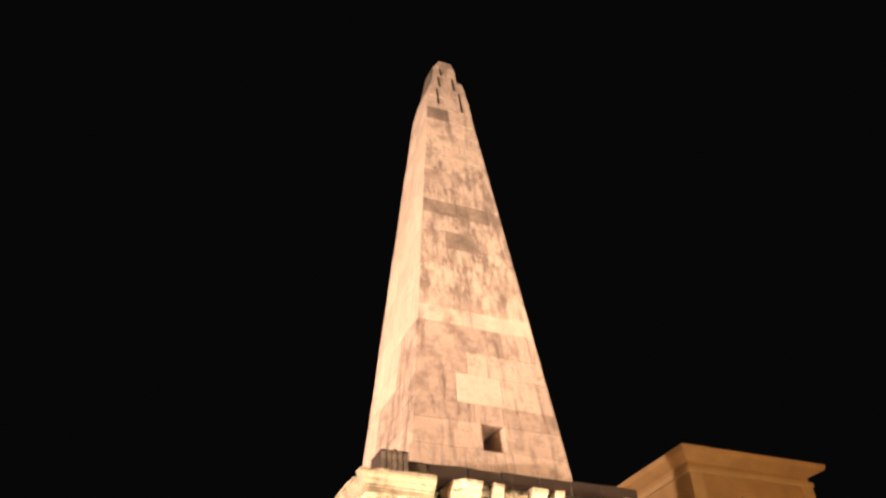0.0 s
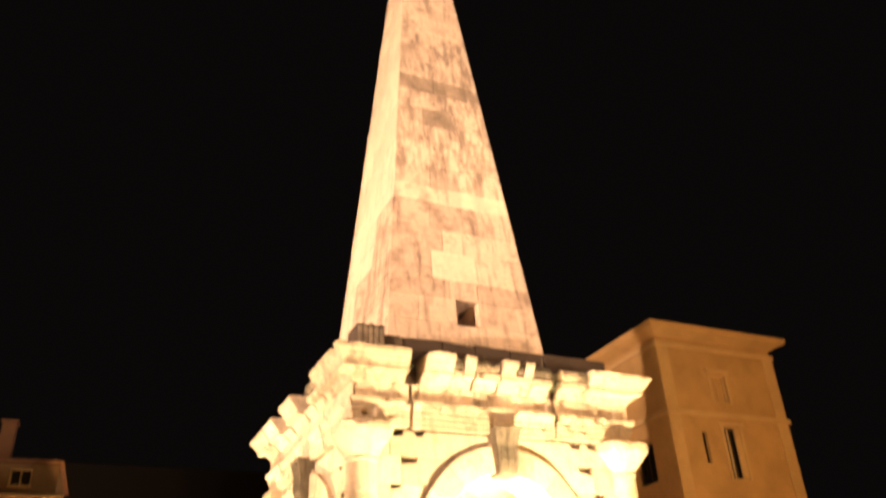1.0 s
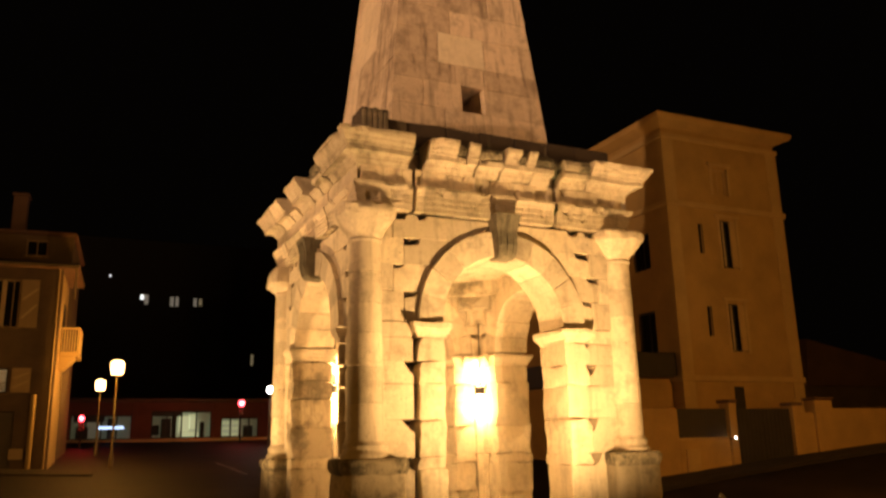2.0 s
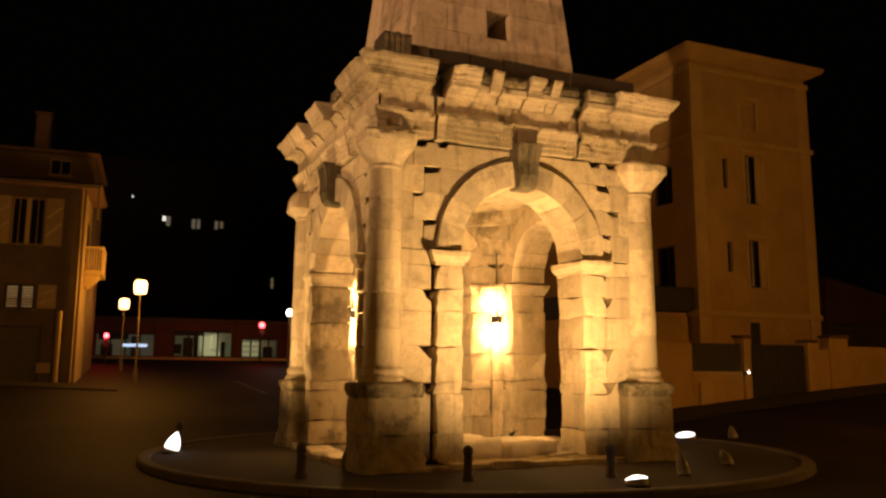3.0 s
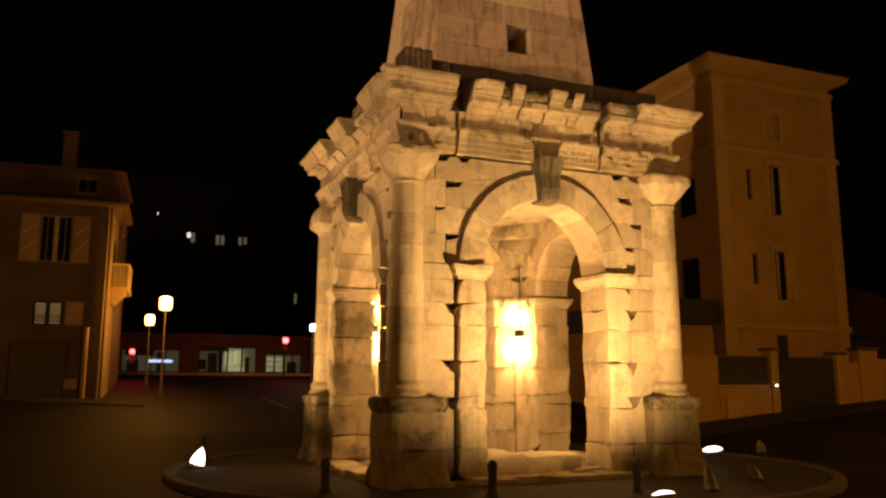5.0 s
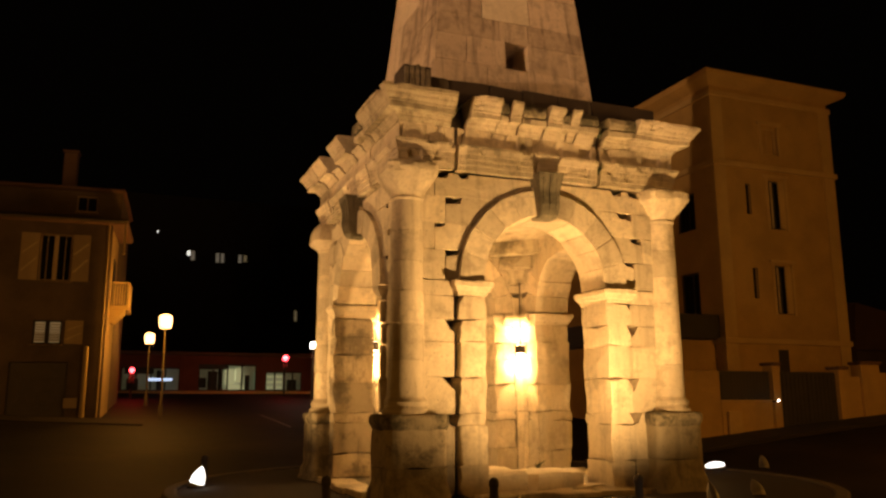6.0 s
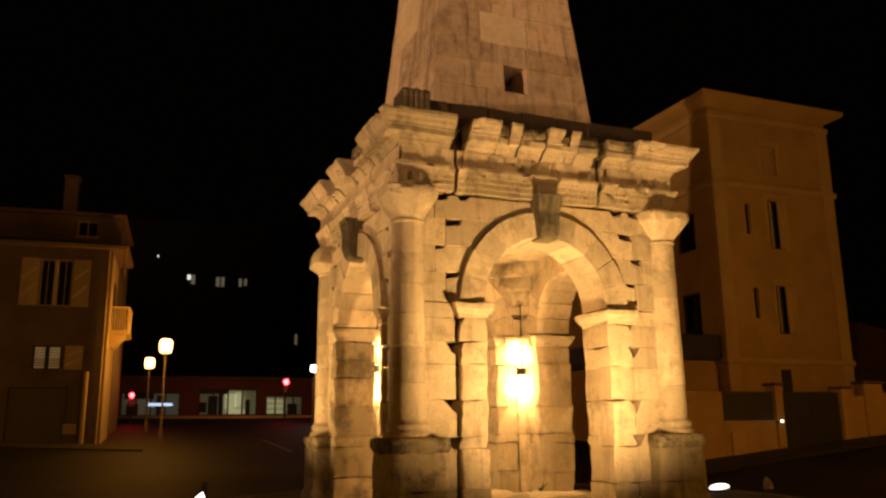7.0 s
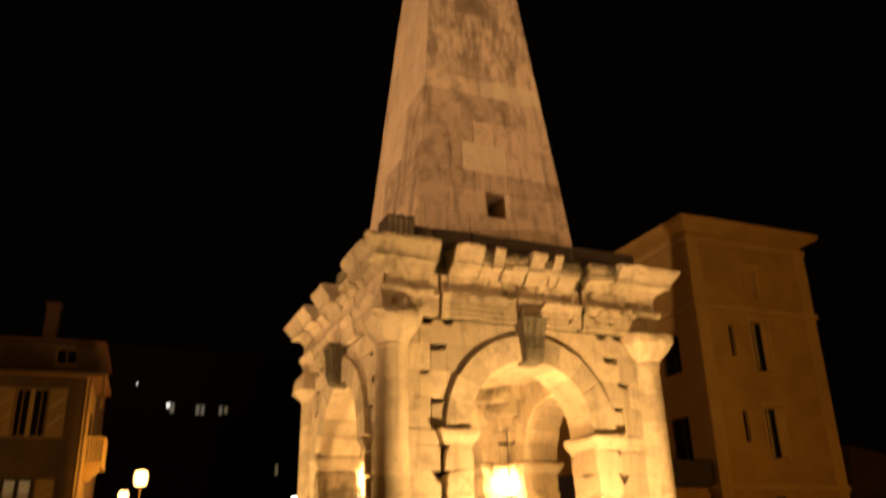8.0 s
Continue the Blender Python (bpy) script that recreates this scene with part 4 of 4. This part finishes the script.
    rings = [[bm.verts.new(p) for p in ((-o, -o, z), (W + o, -o, z), (W + o, 15.4 + o, z), (-o, 15.4 + o, z))] for z, o in ((Z1, 0.0), (Z1 + 0.1, 0.25), (Z1 + 0.22, 0.55), (Z1 + 0.40, 0.62), (Z1 + 0.46, 0.60), (Z1 + 1.3, -3.0))]
    for a, b in zip(rings, rings[1:]):
        for i in range(4):
            bm.faces.new((a[i], a[(i + 1) % 4], b[(i + 1) % 4], b[i]))
    bm.faces.new(rings[-1])
    part("roof", bm, RENDER_WALL, ob, "low hipped roof on deep moulded eaves")
    part("side_door", box((2.6, -0.03, 0.5), (3.12, -0.002, 3.75), 0.01), DARKPAINT, ob, "narrow dark door")
    part("back_door", box((-0.03, 10.6, 0.6), (-0.002, 11.9, 4.2), 0.01), DARKPAINT, ob, "dark doorway")
    # lean-to on the side
    part("lean_to", box((-2.6, 0.6, 0.2), (-0.003, 8.5, 4.1), 0.02), RENDER_WALL, ob)
    part("lean_to_roof", box((-2.9, 0.3, 4.11), (-0.003, 8.7, 5.1), 0.03), DARKPAINT, ob, "dark lean-to roof")


tower()


def garden_wall():
    Y = 6.0
    ob = thing("garden_wall", "ochre rendered garden wall with pillars and a dark fence panel", "wall", kind="structure", m=Matrix.Translation((0, Y, 0)))

    def x_at(b):
        return EYE[0] + (Y - EYE[1]) * math.tan(radians(b))

    top, foot = 2.75, 0.2
    a, b, c, e, f = x_at(36.5), x_at(40.6), x_at(43.75), x_at(44.2), x_at(47.6)
    part("wall_panel", box((a, 0, foot), (b, 0.3, top), 0.02), RENDER_WALL, ob)
    part("wall_panel", box((b + 0.002, 0, foot), (c, 0.3, 1.66), 0.02), RENDER_WALL, ob)
    part("coping", box((b - 0.05, -0.05, 1.662), (c, 0.35, 1.74), 0.02), RENDER_TRIM, ob)
    for i in range(16):
        x = b + 0.05 + (c - b - 0.1) * i / 15
        part("fence_slat", box((x - 0.07, 0.10, 1.742), (x + 0.07, 0.14, 2.75), 0.004), DARKPAINT, ob)
    for x0, x1, z in ((c, e, 2.95), (f, x_at(48.1), 2.85), (x_at(48.9), x_at(49.9), 3.05)):
        part("pillar", box((x0, -0.08, foot), (x1, 0.42, z), 0.02), RENDER_WALL, ob)
        part("pillar_cap", box((x0 - 0.07, -0.15, z + 0.002), (x1 + 0.07, 0.49, z + 0.12), 0.03), ROOFTILE, ob)
    part("wall_panel", box((x_at(48.1), 0, foot), (x_at(48.9), 0.3, 2.6), 0.02), RENDER_WALL, ob)
    part("wall_panel", box((x_at(49.9), 0, foot), (x_at(58), 0.3, 2.75), 0.02), RENDER_WALL, ob)
    part("meter_box", box((x_at(40.9), -0.12, 0.55), (x_at(41.7), -0.002, 1.35), 0.02), RENDER_TRIM, ob, "pale meter box")
    gate = thing("garden_gate", "closed dark double gate between pillars", "gate", m=Matrix.Translation((0, Y, 0)))
    mid = (e + f) / 2
    for x0, x1 in ((e + 0.02, mid - 0.01), (mid + 0.01, f - 0.02)):
        leaf = part("gate_leaf", box((x0, 0.1, 0.45), (x1, 0.15, 2.75), 0.01), DARKPAINT, gate)
        for i in range(7):
            x = x0 + (x1 - x0) * (i + 0.5) / 7
            part("gate_board", box((x - 0.09, 0.07, 0.5), (x + 0.09, 0.099, 2.7), 0.005), DARKPAINT, leaf)


garden_wall()


# ---- the shuttered house ----
def shuttered_house():
    cx, cy = at(-0.45, 36)
    m = Matrix.Translation((cx, cy, 0)) @ Matrix.Rotation(radians(-4.3), 4, "Z")
    ob = thing("shuttered_house", "old brown rendered house with pale shutters and a garage door", "house", m=m)
    L, D, TOP = 7.6, 3.7, 9.05

    def z_of(el):
        return 1.6 + 36 * math.tan(radians(el))

    def x_of(b):
        return 36 * (math.tan(radians(b)) - math.tan(radians(-0.45)))

    w1 = (x_of(-4.72), x_of(-2.82), z_of(7.95), z_of(10.95))
    w2 = (x_of(-4.75), x_of(-3.05), z_of(3.95), z_of(5.45))
    door = (x_of(-5.9), x_of(-2.5), 0.6, z_of(2.8))
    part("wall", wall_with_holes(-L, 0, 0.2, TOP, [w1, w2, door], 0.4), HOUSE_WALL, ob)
    window(ob, Matrix.Translation(((w1[0] + w1[1]) / 2, 0.1, w1[2])), w1[1] - w1[0], w1[3] - w1[2], SHUTTER, GLASS_DARK, label="tall dark casement window")
    window(ob, Matrix.Translation(((w2[0] + w2[1]) / 2, 0.1, w2[2])), w2[1] - w2[0], w2[3] - w2[2], DARKPAINT, WINDOW_LIT, label="small lit window with blinds")
    h1, h2 = w1[3] - w1[2], w2[3] - w2[2]
    # pale casement bars of the tall window, dark centre post and blinds of the lit one
    wide = w1[1] - w1[0]
    part("centre_post", box((w1[0] + wide * 0.43, 0.05, w1[2] + 0.05), (w1[0] + wide * 0.57, 0.15, w1[3] - 0.05), 0.01), BRACE, ob, "pale meeting stiles of the casement")
    for q in (0.22, 0.78):
        part("glazing_bar", box((w1[0] + wide * q - 0.015, 0.12, w1[2] + 0.06), (w1[0] + wide * q + 0.015, 0.155, w1[3] - 0.06)), SHUTTER, ob)
    lit = w2[1] - w2[0]
    part("centre_post", box((w2[0] + lit * 0.43, 0.04, w2[2] + 0.03), (w2[0] + lit * 0.57, 0.155, w2[3] - 0.03), 0.01), DARKPAINT, ob)
    for q in range(7):
        z = w2[2] + 0.12 + (h2 - 0.2) * q / 7
        for u0, u1 in ((0.06, 0.43), (0.57, 0.94)):
            part("blind_slat", box((w2[0] + lit * u0, 0.13, z), (w2[0] + lit * u1, 0.15, z + (0.035 if q > 2 else 0.07))), SHUTTER, ob)
    shutter(ob, Matrix.Translation((w1[0] - 0.70, 0, w1[2])), 0.68, h1)
    shutter(ob, Matrix.Translation((w1[1] + 0.03, 0, w1[2])), 0.66, h1)
    shutter(ob, Matrix.Translation((w2[1] + 0.12, 0, w2[2])), 0.68, h2)
    part("garage_door", box((door[0] + 0.02, 0.1, 0.6), (door[1] - 0.02, 0.16, door[3] - 0.02), 0.01), POSTPAINT, ob, "brown garage door")
    for i in range(5):
        z = 0.75 + i * (door[3] - 0.9) / 5
        part("door_panel", box((door[0] + 0.1, 0.075, z), (door[1] - 0.1, 0.1, z + 0.36), 0.008), POSTPAINT, ob)
    part("wall", box((-0.4, 0.401, 0.2), (0, D, TOP - 0.1), 0), SIDE_WALL, ob, "side wall, lamplight put into its yellow render")
    part("wall", box((-L, 0.401, 0.2), (-L + 0.4, D, TOP)), HOUSE_WALL, ob)
    part("wall", box((-L + 0.401, D - 0.4, 0.2), (-0.401, D, TOP)), HOUSE_WALL, ob)
    # eaves and roof
    bm = bmesh.new()
    q = [(-L - 0.3, -0.45, TOP), (0.55, -0.45, TOP), (0.55, D + 0.3, TOP), (-L - 0.3, D + 0.3, TOP)]
    r = [(-L - 0.3, -0.5, TOP + 0.16), (0.6, -0.5, TOP + 0.16), (0.6, D + 0.3, TOP + 0.16), (-L - 0.3, D + 0.3, TOP + 0.16)]
    t = [(-L - 0.3, 1.6, TOP + 0.7), (-1.5, 1.6, TOP + 0.7), (-1.5, D - 1.5, TOP + 0.7), (-L - 0.3, D - 1.5, TOP + 0.7)]
    rings = [[bm.verts.new(p) for p in ring] for ring in (q, r, t)]
    for a, b in zip(rings, rings[1:]):
        for i in range(4):
            bm.faces.new((a[i], a[(i + 1) % 4], b[(i + 1) % 4], b[i]))
    bm.faces.new(rings[0][::-1]), bm.faces.new(rings[-1])
    part("roof", bm, ROOFTILE, ob, "shallow dark tiled roof")
    smooth(part("gutter", run([(0.50 + 0.07 * math.cos(a), TOP + 0.10 + 0.07 * math.sin(a)) for a in [i * math.pi / 5 for i in range(10)]], -L - 0.3, 0.6), POSTPAINT, ob))
    part("eave_bracket", box((0.47, -0.45, TOP - 1.3), (0.56, -0.36, TOP - 0.003), 0.01), SHUTTER, ob)
    # drainpipes
    for x, y, mat, r, z1 in ((-0.12, -0.09, SHUTTER, 0.05, TOP), (-0.65, -0.12, SIDE_WALL, 0.10, 4.0)):
        pipe = smooth(part("drainpipe", lathe([(r, 0.6), (r, z1)], 12), mat, ob))
        pipe.location = (x, y, 0)
    part("letter_box", box((-1.35, -0.16, 1.55), (-0.85, -0.002, 1.95), 0.01), SHUTTER, ob, "pale box on the wall")
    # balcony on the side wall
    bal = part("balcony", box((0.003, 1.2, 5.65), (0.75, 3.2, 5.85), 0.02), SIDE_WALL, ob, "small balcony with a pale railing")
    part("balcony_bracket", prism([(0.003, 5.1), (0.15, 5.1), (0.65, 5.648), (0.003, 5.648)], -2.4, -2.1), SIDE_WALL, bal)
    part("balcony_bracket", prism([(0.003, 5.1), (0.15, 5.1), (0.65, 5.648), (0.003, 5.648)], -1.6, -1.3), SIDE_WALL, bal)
    part("rail", box((0.68, 1.2, 6.78), (0.75, 3.2, 6.86), 0.01), BRACE, bal)
    part("rail", box((0.003, 1.2, 6.78), (0.679, 1.27, 6.86), 0.01), BRACE, bal)
    for i in range(7):
        part("baluster", box((0.05 + i * 0.10, 1.215, 5.85), (0.082 + i * 0.10, 1.245, 6.78)), BRACE, bal)
    for i in range(14):
        part("baluster", box((0.70, 1.3 + i * 0.14, 5.85), (0.73, 1.33 + i * 0.14, 6.78)), BRACE, bal)
    part("balcony_door", box((0.003, 1.5, 5.86), (0.03, 2.6, 7.9), 0.01), DARKPAINT, ob, "dark balcony door")
    # upper storey set back
    up = thing("rear_house", "dark house rising behind the roof with a chimney", "house", m=m @ Matrix.Translation((0, 4.4, 0)))
    part("wall", wall_with_holes(-10.5, -0.05, 0.3, 11.5, [(-2.0, -1.1, 10.55, 11.3)], 0.4), HOUSE_WALL, up)
    window(up, Matrix.Translation((-1.55, 0.1, 10.55)), 0.9, 0.75, SHUTTER, GLASS_DARK)
    part("wall", box((-10.5, 0.401, 0.3), (-0.05, 6, 11.49)), HOUSE_WALL, up)
    part("roof", box((-10.8, -0.3, 11.51), (0.12, 6.3, 11.68), 0.05), ROOFTILE, up)
    part("chimney", box((-2.88, 1.2, 11.68), (-2.28, 1.9, 13.7), 0.03), ROOFTILE, up)
    part("chimney_cap", box((-2.95, 1.13, 13.702), (-2.21, 1.97, 13.82), 0.02), ROOFTILE, up)


shuttered_house()


# ---- shops at the far side of the square ----
def shops():
    far = 60.0
    y = EYE[1] + far
    ob = thing("shop_row", "low red shop row with lit windows at night", "shops", m=Matrix.Translation((0, y, 0)))

    def x_at(b):
        return EYE[0] + far * math.tan(radians(b))

    def z_at(el):
        return 1.6 + far * math.tan(radians(el))

    base, top = z_at(0.85), z_at(3.35)
    bays = [(0.7, 4.3, 1.0, 2.55), (5.5, 9.25, 1.1, 2.8), (9.9, 12.3, 1.1, 2.35)]
    holes = [(x_at(a), x_at(b), z_at(c), z_at(e)) for a, b, c, e in bays]
    part("facade", wall_with_holes(x_at(-2), x_at(16), base - 2.5, top, holes, 0.4), SHOP_RED, ob)
    part("roof", box((x_at(-2) - 0.2, -0.4, top + 0.002), (x_at(16) + 0.2, 9, top + 0.25), 0.04), ROOFTILE, ob)
    part("back_wall", box((x_at(-2), 8.5, base - 2), (x_at(16), 8.9, top)), SHOP_RED, ob)
    part("shop_floor", box((x_at(-2), 0.41, base - 2.2), (x_at(16), 8.49, base + 0.05)), PAVING, ob)
    for i, (a, b, c, e) in enumerate(holes):
        part("shop_interior", box((a - 0.5, 2.4, c), (b + 0.5, 2.5, e)), SHOP_LIGHT, ob, "pale green lit shop interior")
        n = 4
        for j in range(n + 1):
            x = a + (b - a) * j / n
            part("window_frame", box((x - 0.05, 0.05, c), (x + 0.05, 0.15, e)), DARKPAINT, ob)
        part("window_sill", box((a, -0.1, c - 0.12), (b, 0.1, c - 0.003)), KERBSTONE, ob)
    for b in (0.5, 4.45, 9.6, 12.6):
        part("pilaster", box((x_at(b) - 0.18, -0.12, base), (x_at(b) + 0.18, -0.002, top), 0.02), SHOP_RED, ob)
    a, b, c, e = holes[1]
    for x0, x1, z0, z1 in ((0.52, 0.68, 0.25, 0.85), (0.70, 0.80, 0.35, 0.9), (0.55, 0.9, 0.05, 0.2), (0.05, 0.18, 0.1, 0.5)):
        part("display_shelf", box((a + (b - a) * x0, 1.8, c + (e - c) * z0), (a + (b - a) * x1, 2.1, c + (e - c) * z1)), SHOP_WARM if x0 > 0.4 else DARKPAINT, ob)
    for bay, x0, x1, z1 in ((1, 0.20, 0.36, 0.75), (1, 0.38, 0.45, 0.95), (1, 0.86, 0.93, 0.6), (1, 0.02, 0.05, 1.0), (0, 0.1, 0.3, 0.55), (0, 0.62, 0.7, 0.9), (2, 0.7, 0.95, 0.6)):
        p, q, lo, hi = holes[bay]
        part("shop_furniture", box((p + (q - p) * x0, 1.2, lo), (p + (q - p) * x1, 1.6, lo + (hi - lo) * z1), 0.02), DARKPAINT, ob)
    for bay, x0, x1, z0 in ((1, 0.02, 0.5, 0.8), (0, 0.05, 0.55, 0.72)):
        p, q, lo, hi = holes[bay]
        part("shop_blind", box((p + (q - p) * x0, 0.16, lo + (hi - lo) * z0), (p + (q - p) * x1, 0.19, hi), 0.005), DARKPAINT, ob)
    a, b, c, e = holes[2]
    for i in range(3):
        part("display_shelf", box((a + 0.3, 1.8, c + 0.15 + i * 0.4), (b - 0.9, 2.0, c + 0.27 + i * 0.4)), SHOP_WARM, ob)
    part("lit_sign", box((x_at(2.35), -0.12, z_at(1.66)), (x_at(3.85), -0.02, z_at(1.84)), 0.02), SIGN_BLUE, ob, "glowing bluish-white sign strip")
    part("low_wall", box((x_at(-2), -3.2, base - 2), (x_at(14), -2.9, base + 0.12), 0.02), RENDER_TRIM, ob)


shops()


# ---- street lamps and signals ----
def street_lamp(bearing, far, el, radius, mat, watts, colour, side=-1):
    x, y = at(bearing, far)
    z = 1.6 + far * math.tan(radians(el))
    g = ground_z(x, y)
    ob = thing("street_lamp", "street lamp with a glowing globe on a slim post", "street lamp", "street lamps", m=pose(x, y, g))
    h = z - g
    smooth(part("post", lathe([(0.10, -0.3), (0.10, 0.5), (0.05, 0.6), (0.032, h - radius - 0.06), (0.07, h - radius - 0.02), (0.12, h - radius)], 14), POSTPAINT, ob))
    prof = [(radius * q, h + radius * z) for q, z in ((0.45, -1.0), (0.68, -0.93), (0.80, -0.75), (0.86, -0.3), (0.88, 0.2), (0.86, 0.62), (0.74, 0.84), (0.5, 0.95))]
    smooth(part("globe", lathe(prof, 24), mat, ob, "glowing globe"))
    smooth(part("cap", lathe([(radius * 0.55, h + radius * 0.9), (radius * 0.4, h + radius * 1.05), (0.03, h + radius * 1.1)], 16), IRON, ob))
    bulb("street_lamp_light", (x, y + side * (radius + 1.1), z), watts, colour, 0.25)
    return ob


street_lamp(3.23, 37, 5.56, 0.31, GLOBE, 520, AMBER)
street_lamp(2.29, 44, 4.43, 0.28, GLOBE, 160, AMBER)
street_lamp(13.02, 52, 4.13, 0.22, GLOBE_WHITE, 90, (1.0, 0.75, 0.5))
# added unseen behind and beside the viewpoint, lighting tower, arch and house front
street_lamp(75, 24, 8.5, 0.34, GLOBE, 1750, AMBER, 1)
street_lamp(-100, 16, 14, 0.34, GLOBE, 1900, AMBER, 1)
street_lamp(-24, 31, 9, 0.34, GLOBE, 230, AMBER, 1)


def signal(bearing, far, el, radius, lower=0.0):
    x, y = at(bearing, far)
    z = 1.6 + far * math.tan(radians(el))
    g = ground_z(x, y)
    ob = thing("traffic_light", "traffic light showing red", "traffic light", "traffic lights", m=pose(x, y, g))
    h = z - g
    part("pole", lathe([(0.06, -0.3), (0.05, h + 0.2)], 12), IRON, ob)
    part("housing", box((-0.16, -0.20, h - 0.75), (0.16, -0.045, h + 0.25), 0.03), IRON, ob)
    for i, mat in enumerate((RED_GLOW, GLASS_DARK, GLASS_DARK)):
        bm = lathe([(radius if i == 0 else 0.1, 0), (radius * 0.8 if i == 0 else 0.08, 0.05)], 18)
        lens = part("lens", bm, mat, ob, "glowing red lens" if i == 0 else "")
        lens.matrix_basis = pose(0, -0.205, h - 0.3 * i, 90)
    bulb("signal_glow", (x, y - 0.6, z), 70, (1.0, 0.04, 0.03), 0.1)


signal(11.14, 55, 3.22, 0.20)
signal(1.32, 50, 2.33, 0.15)


# ---- dark hillside with flats ----
def hillside():
    far = 130.0
    y = EYE[1] + far
    ob = thing("hillside_flats", "unlit apartment block on the hillside with few lit windows", "apartment block", m=Matrix.Translation((0, y, 0)))
    part("wall", box((EYE[0] - 30, 0, 0), (EYE[0] + 60, 12, 34), 0.1), DARKPAINT, ob)
    for b, el, w, h, mat in ((4.45, 10.2, 0.5, 0.8, WINDOW_BRIGHT), (4.72, 10.05, 0.6, 1.5, WINDOW_FAR), (6.35, 9.99, 0.55, 1.5, WINDOW_FAR), (6.68, 10.0, 0.5, 1.5, WINDOW_FAR), (7.85, 10.01, 0.5, 1.3, WINDOW_FAR), (8.2, 10.05, 0.5, 1.1, WINDOW_LIT), (2.38, 11.49, 0.22, 0.35, WINDOW_BRIGHT), (11.75, 6.24, 0.45, 1.7, WINDOW_LIT)):
        x = EYE[0] + far * math.tan(radians(b))
        z = 1.6 + far * math.tan(radians(el))
        win = part("window_frame", box((x - w / 2 - 0.1, -0.10, z - h / 2 - 0.1), (x + w / 2 + 0.1, -0.002, z + h / 2 + 0.1), 0.01), DARKPAINT, ob)
        part("pane", box((x - w / 2, -0.13, z - h / 2), (x + w / 2, -0.102, z + h / 2)), mat, win)


hillside()


# painted lane line on the rising road
def lane_line(x0, y0, x1, y1, w=0.14):
    bm = bmesh.new()
    d = Vector((x1 - x0, y1 - y0)).normalized()
    n = Vector((-d.y, d.x)) * w / 2
    steps = 14
    rows = []
    for i in range(steps + 1):
        x, y = x0 + (x1 - x0) * i / steps, y0 + (y1 - y0) * i / steps
        rows.append([bm.verts.new((x + s * n.x, y + s * n.y, ground_z(x + s * n.x, y + s * n.y) + 0.012)) for s in (-1, 1)])
    for a, b in zip(rows, rows[1:]):
        bm.faces.new((a[0], a[1], b[1], b[0]))
    tagged(part("lane_marking", bm, LINE_PAINT), "faded white lane marking on the asphalt", "road marking", "lane markings", "structure")


lane_line(-1.3, 21.8, -0.96, 16.5, 0.10)


# ---- pavements ----
def pavement(x0, y0, x1, y1, width, label, step=0.13):
    """A raised strip that follows the ground, its kerb a real step."""
    d = Vector((x1 - x0, y1 - y0)).normalized()
    n = Vector((-d.y, d.x))
    steps = 24
    bm = bmesh.new()
    rows = []
    for i in range(steps + 1):
        p = Vector((x0 + (x1 - x0) * i / steps, y0 + (y1 - y0) * i / steps))
        row = []
        for off, up in ((0, -0.3), (0, step - 0.02), (0.02, step), (width, step), (width, -0.3)):
            q = p + n * off
            row.append(bm.verts.new((q.x, q.y, ground_z(q.x, q.y) + up)))
        rows.append(row)
    for a, b in zip(rows, rows[1:]):
        for i in range(4):
            bm.faces.new((a[i], a[i + 1], b[i + 1], b[i]))
    bm.faces.new(rows[0]), bm.faces.new(rows[-1][::-1])
    tagged(part("pavement", bm, PAVING), label, "pavement", kind="structure")


pavement(-24.0, 17.6, -6.6, 16.6, 2.2, "low worn pavement before the shuttered house", 0.05)
pavement(9.0, 4.2, 34.0, 4.2, 1.75, "narrow raised pavement before the garden wall")


def wall_lamp():
    x, y = at(44.1, 31.6)
    ob = thing("wall_lamp", "small white lamp on the gate pillar", "lamp", m=pose(x, y, 1.6 + 31.6 * math.tan(radians(0.2))))
    smooth(part("bulb", lathe([(0.01, -0.045), (0.03, -0.03), (0.04, 0), (0.03, 0.03), (0.01, 0.045)], 14), GLOBE_WHITE, ob))
    part("wall_bracket", box((-0.03, 0.05, -0.05), (0.03, 0.45, 0.0), 0.01), IRON, ob)


wall_lamp()


# ---- dark house beyond the garden wall ----
def far_house():
    x, y = at(52.5, 56)
    ob = thing("gabled_house", "unlit gabled house beyond the garden wall", "house", m=Matrix.Translation((x, y, 0)))
    part("wall", box((-5.5, 0, 0.5), (9, 8, 4.6), 0.02), HOUSE_WALL, ob)
    bm = bmesh.new()
    pts = [(-6.0, 4.55), (-5.6, 7.2), (9.4, 4.55)]
    a = [bm.verts.new((u, -0.4, z)) for u, z in pts]
    b = [bm.verts.new((u, 8.4, z)) for u, z in pts]
    bm.faces.new(a), bm.faces.new(b[::-1])
    for i in range(3):
        bm.faces.new((a[i], b[i], b[(i + 1) % 3], a[(i + 1) % 3]))
    part("roof", bm, ROOFTILE, ob, "sloping dark tiled roof")


far_house()
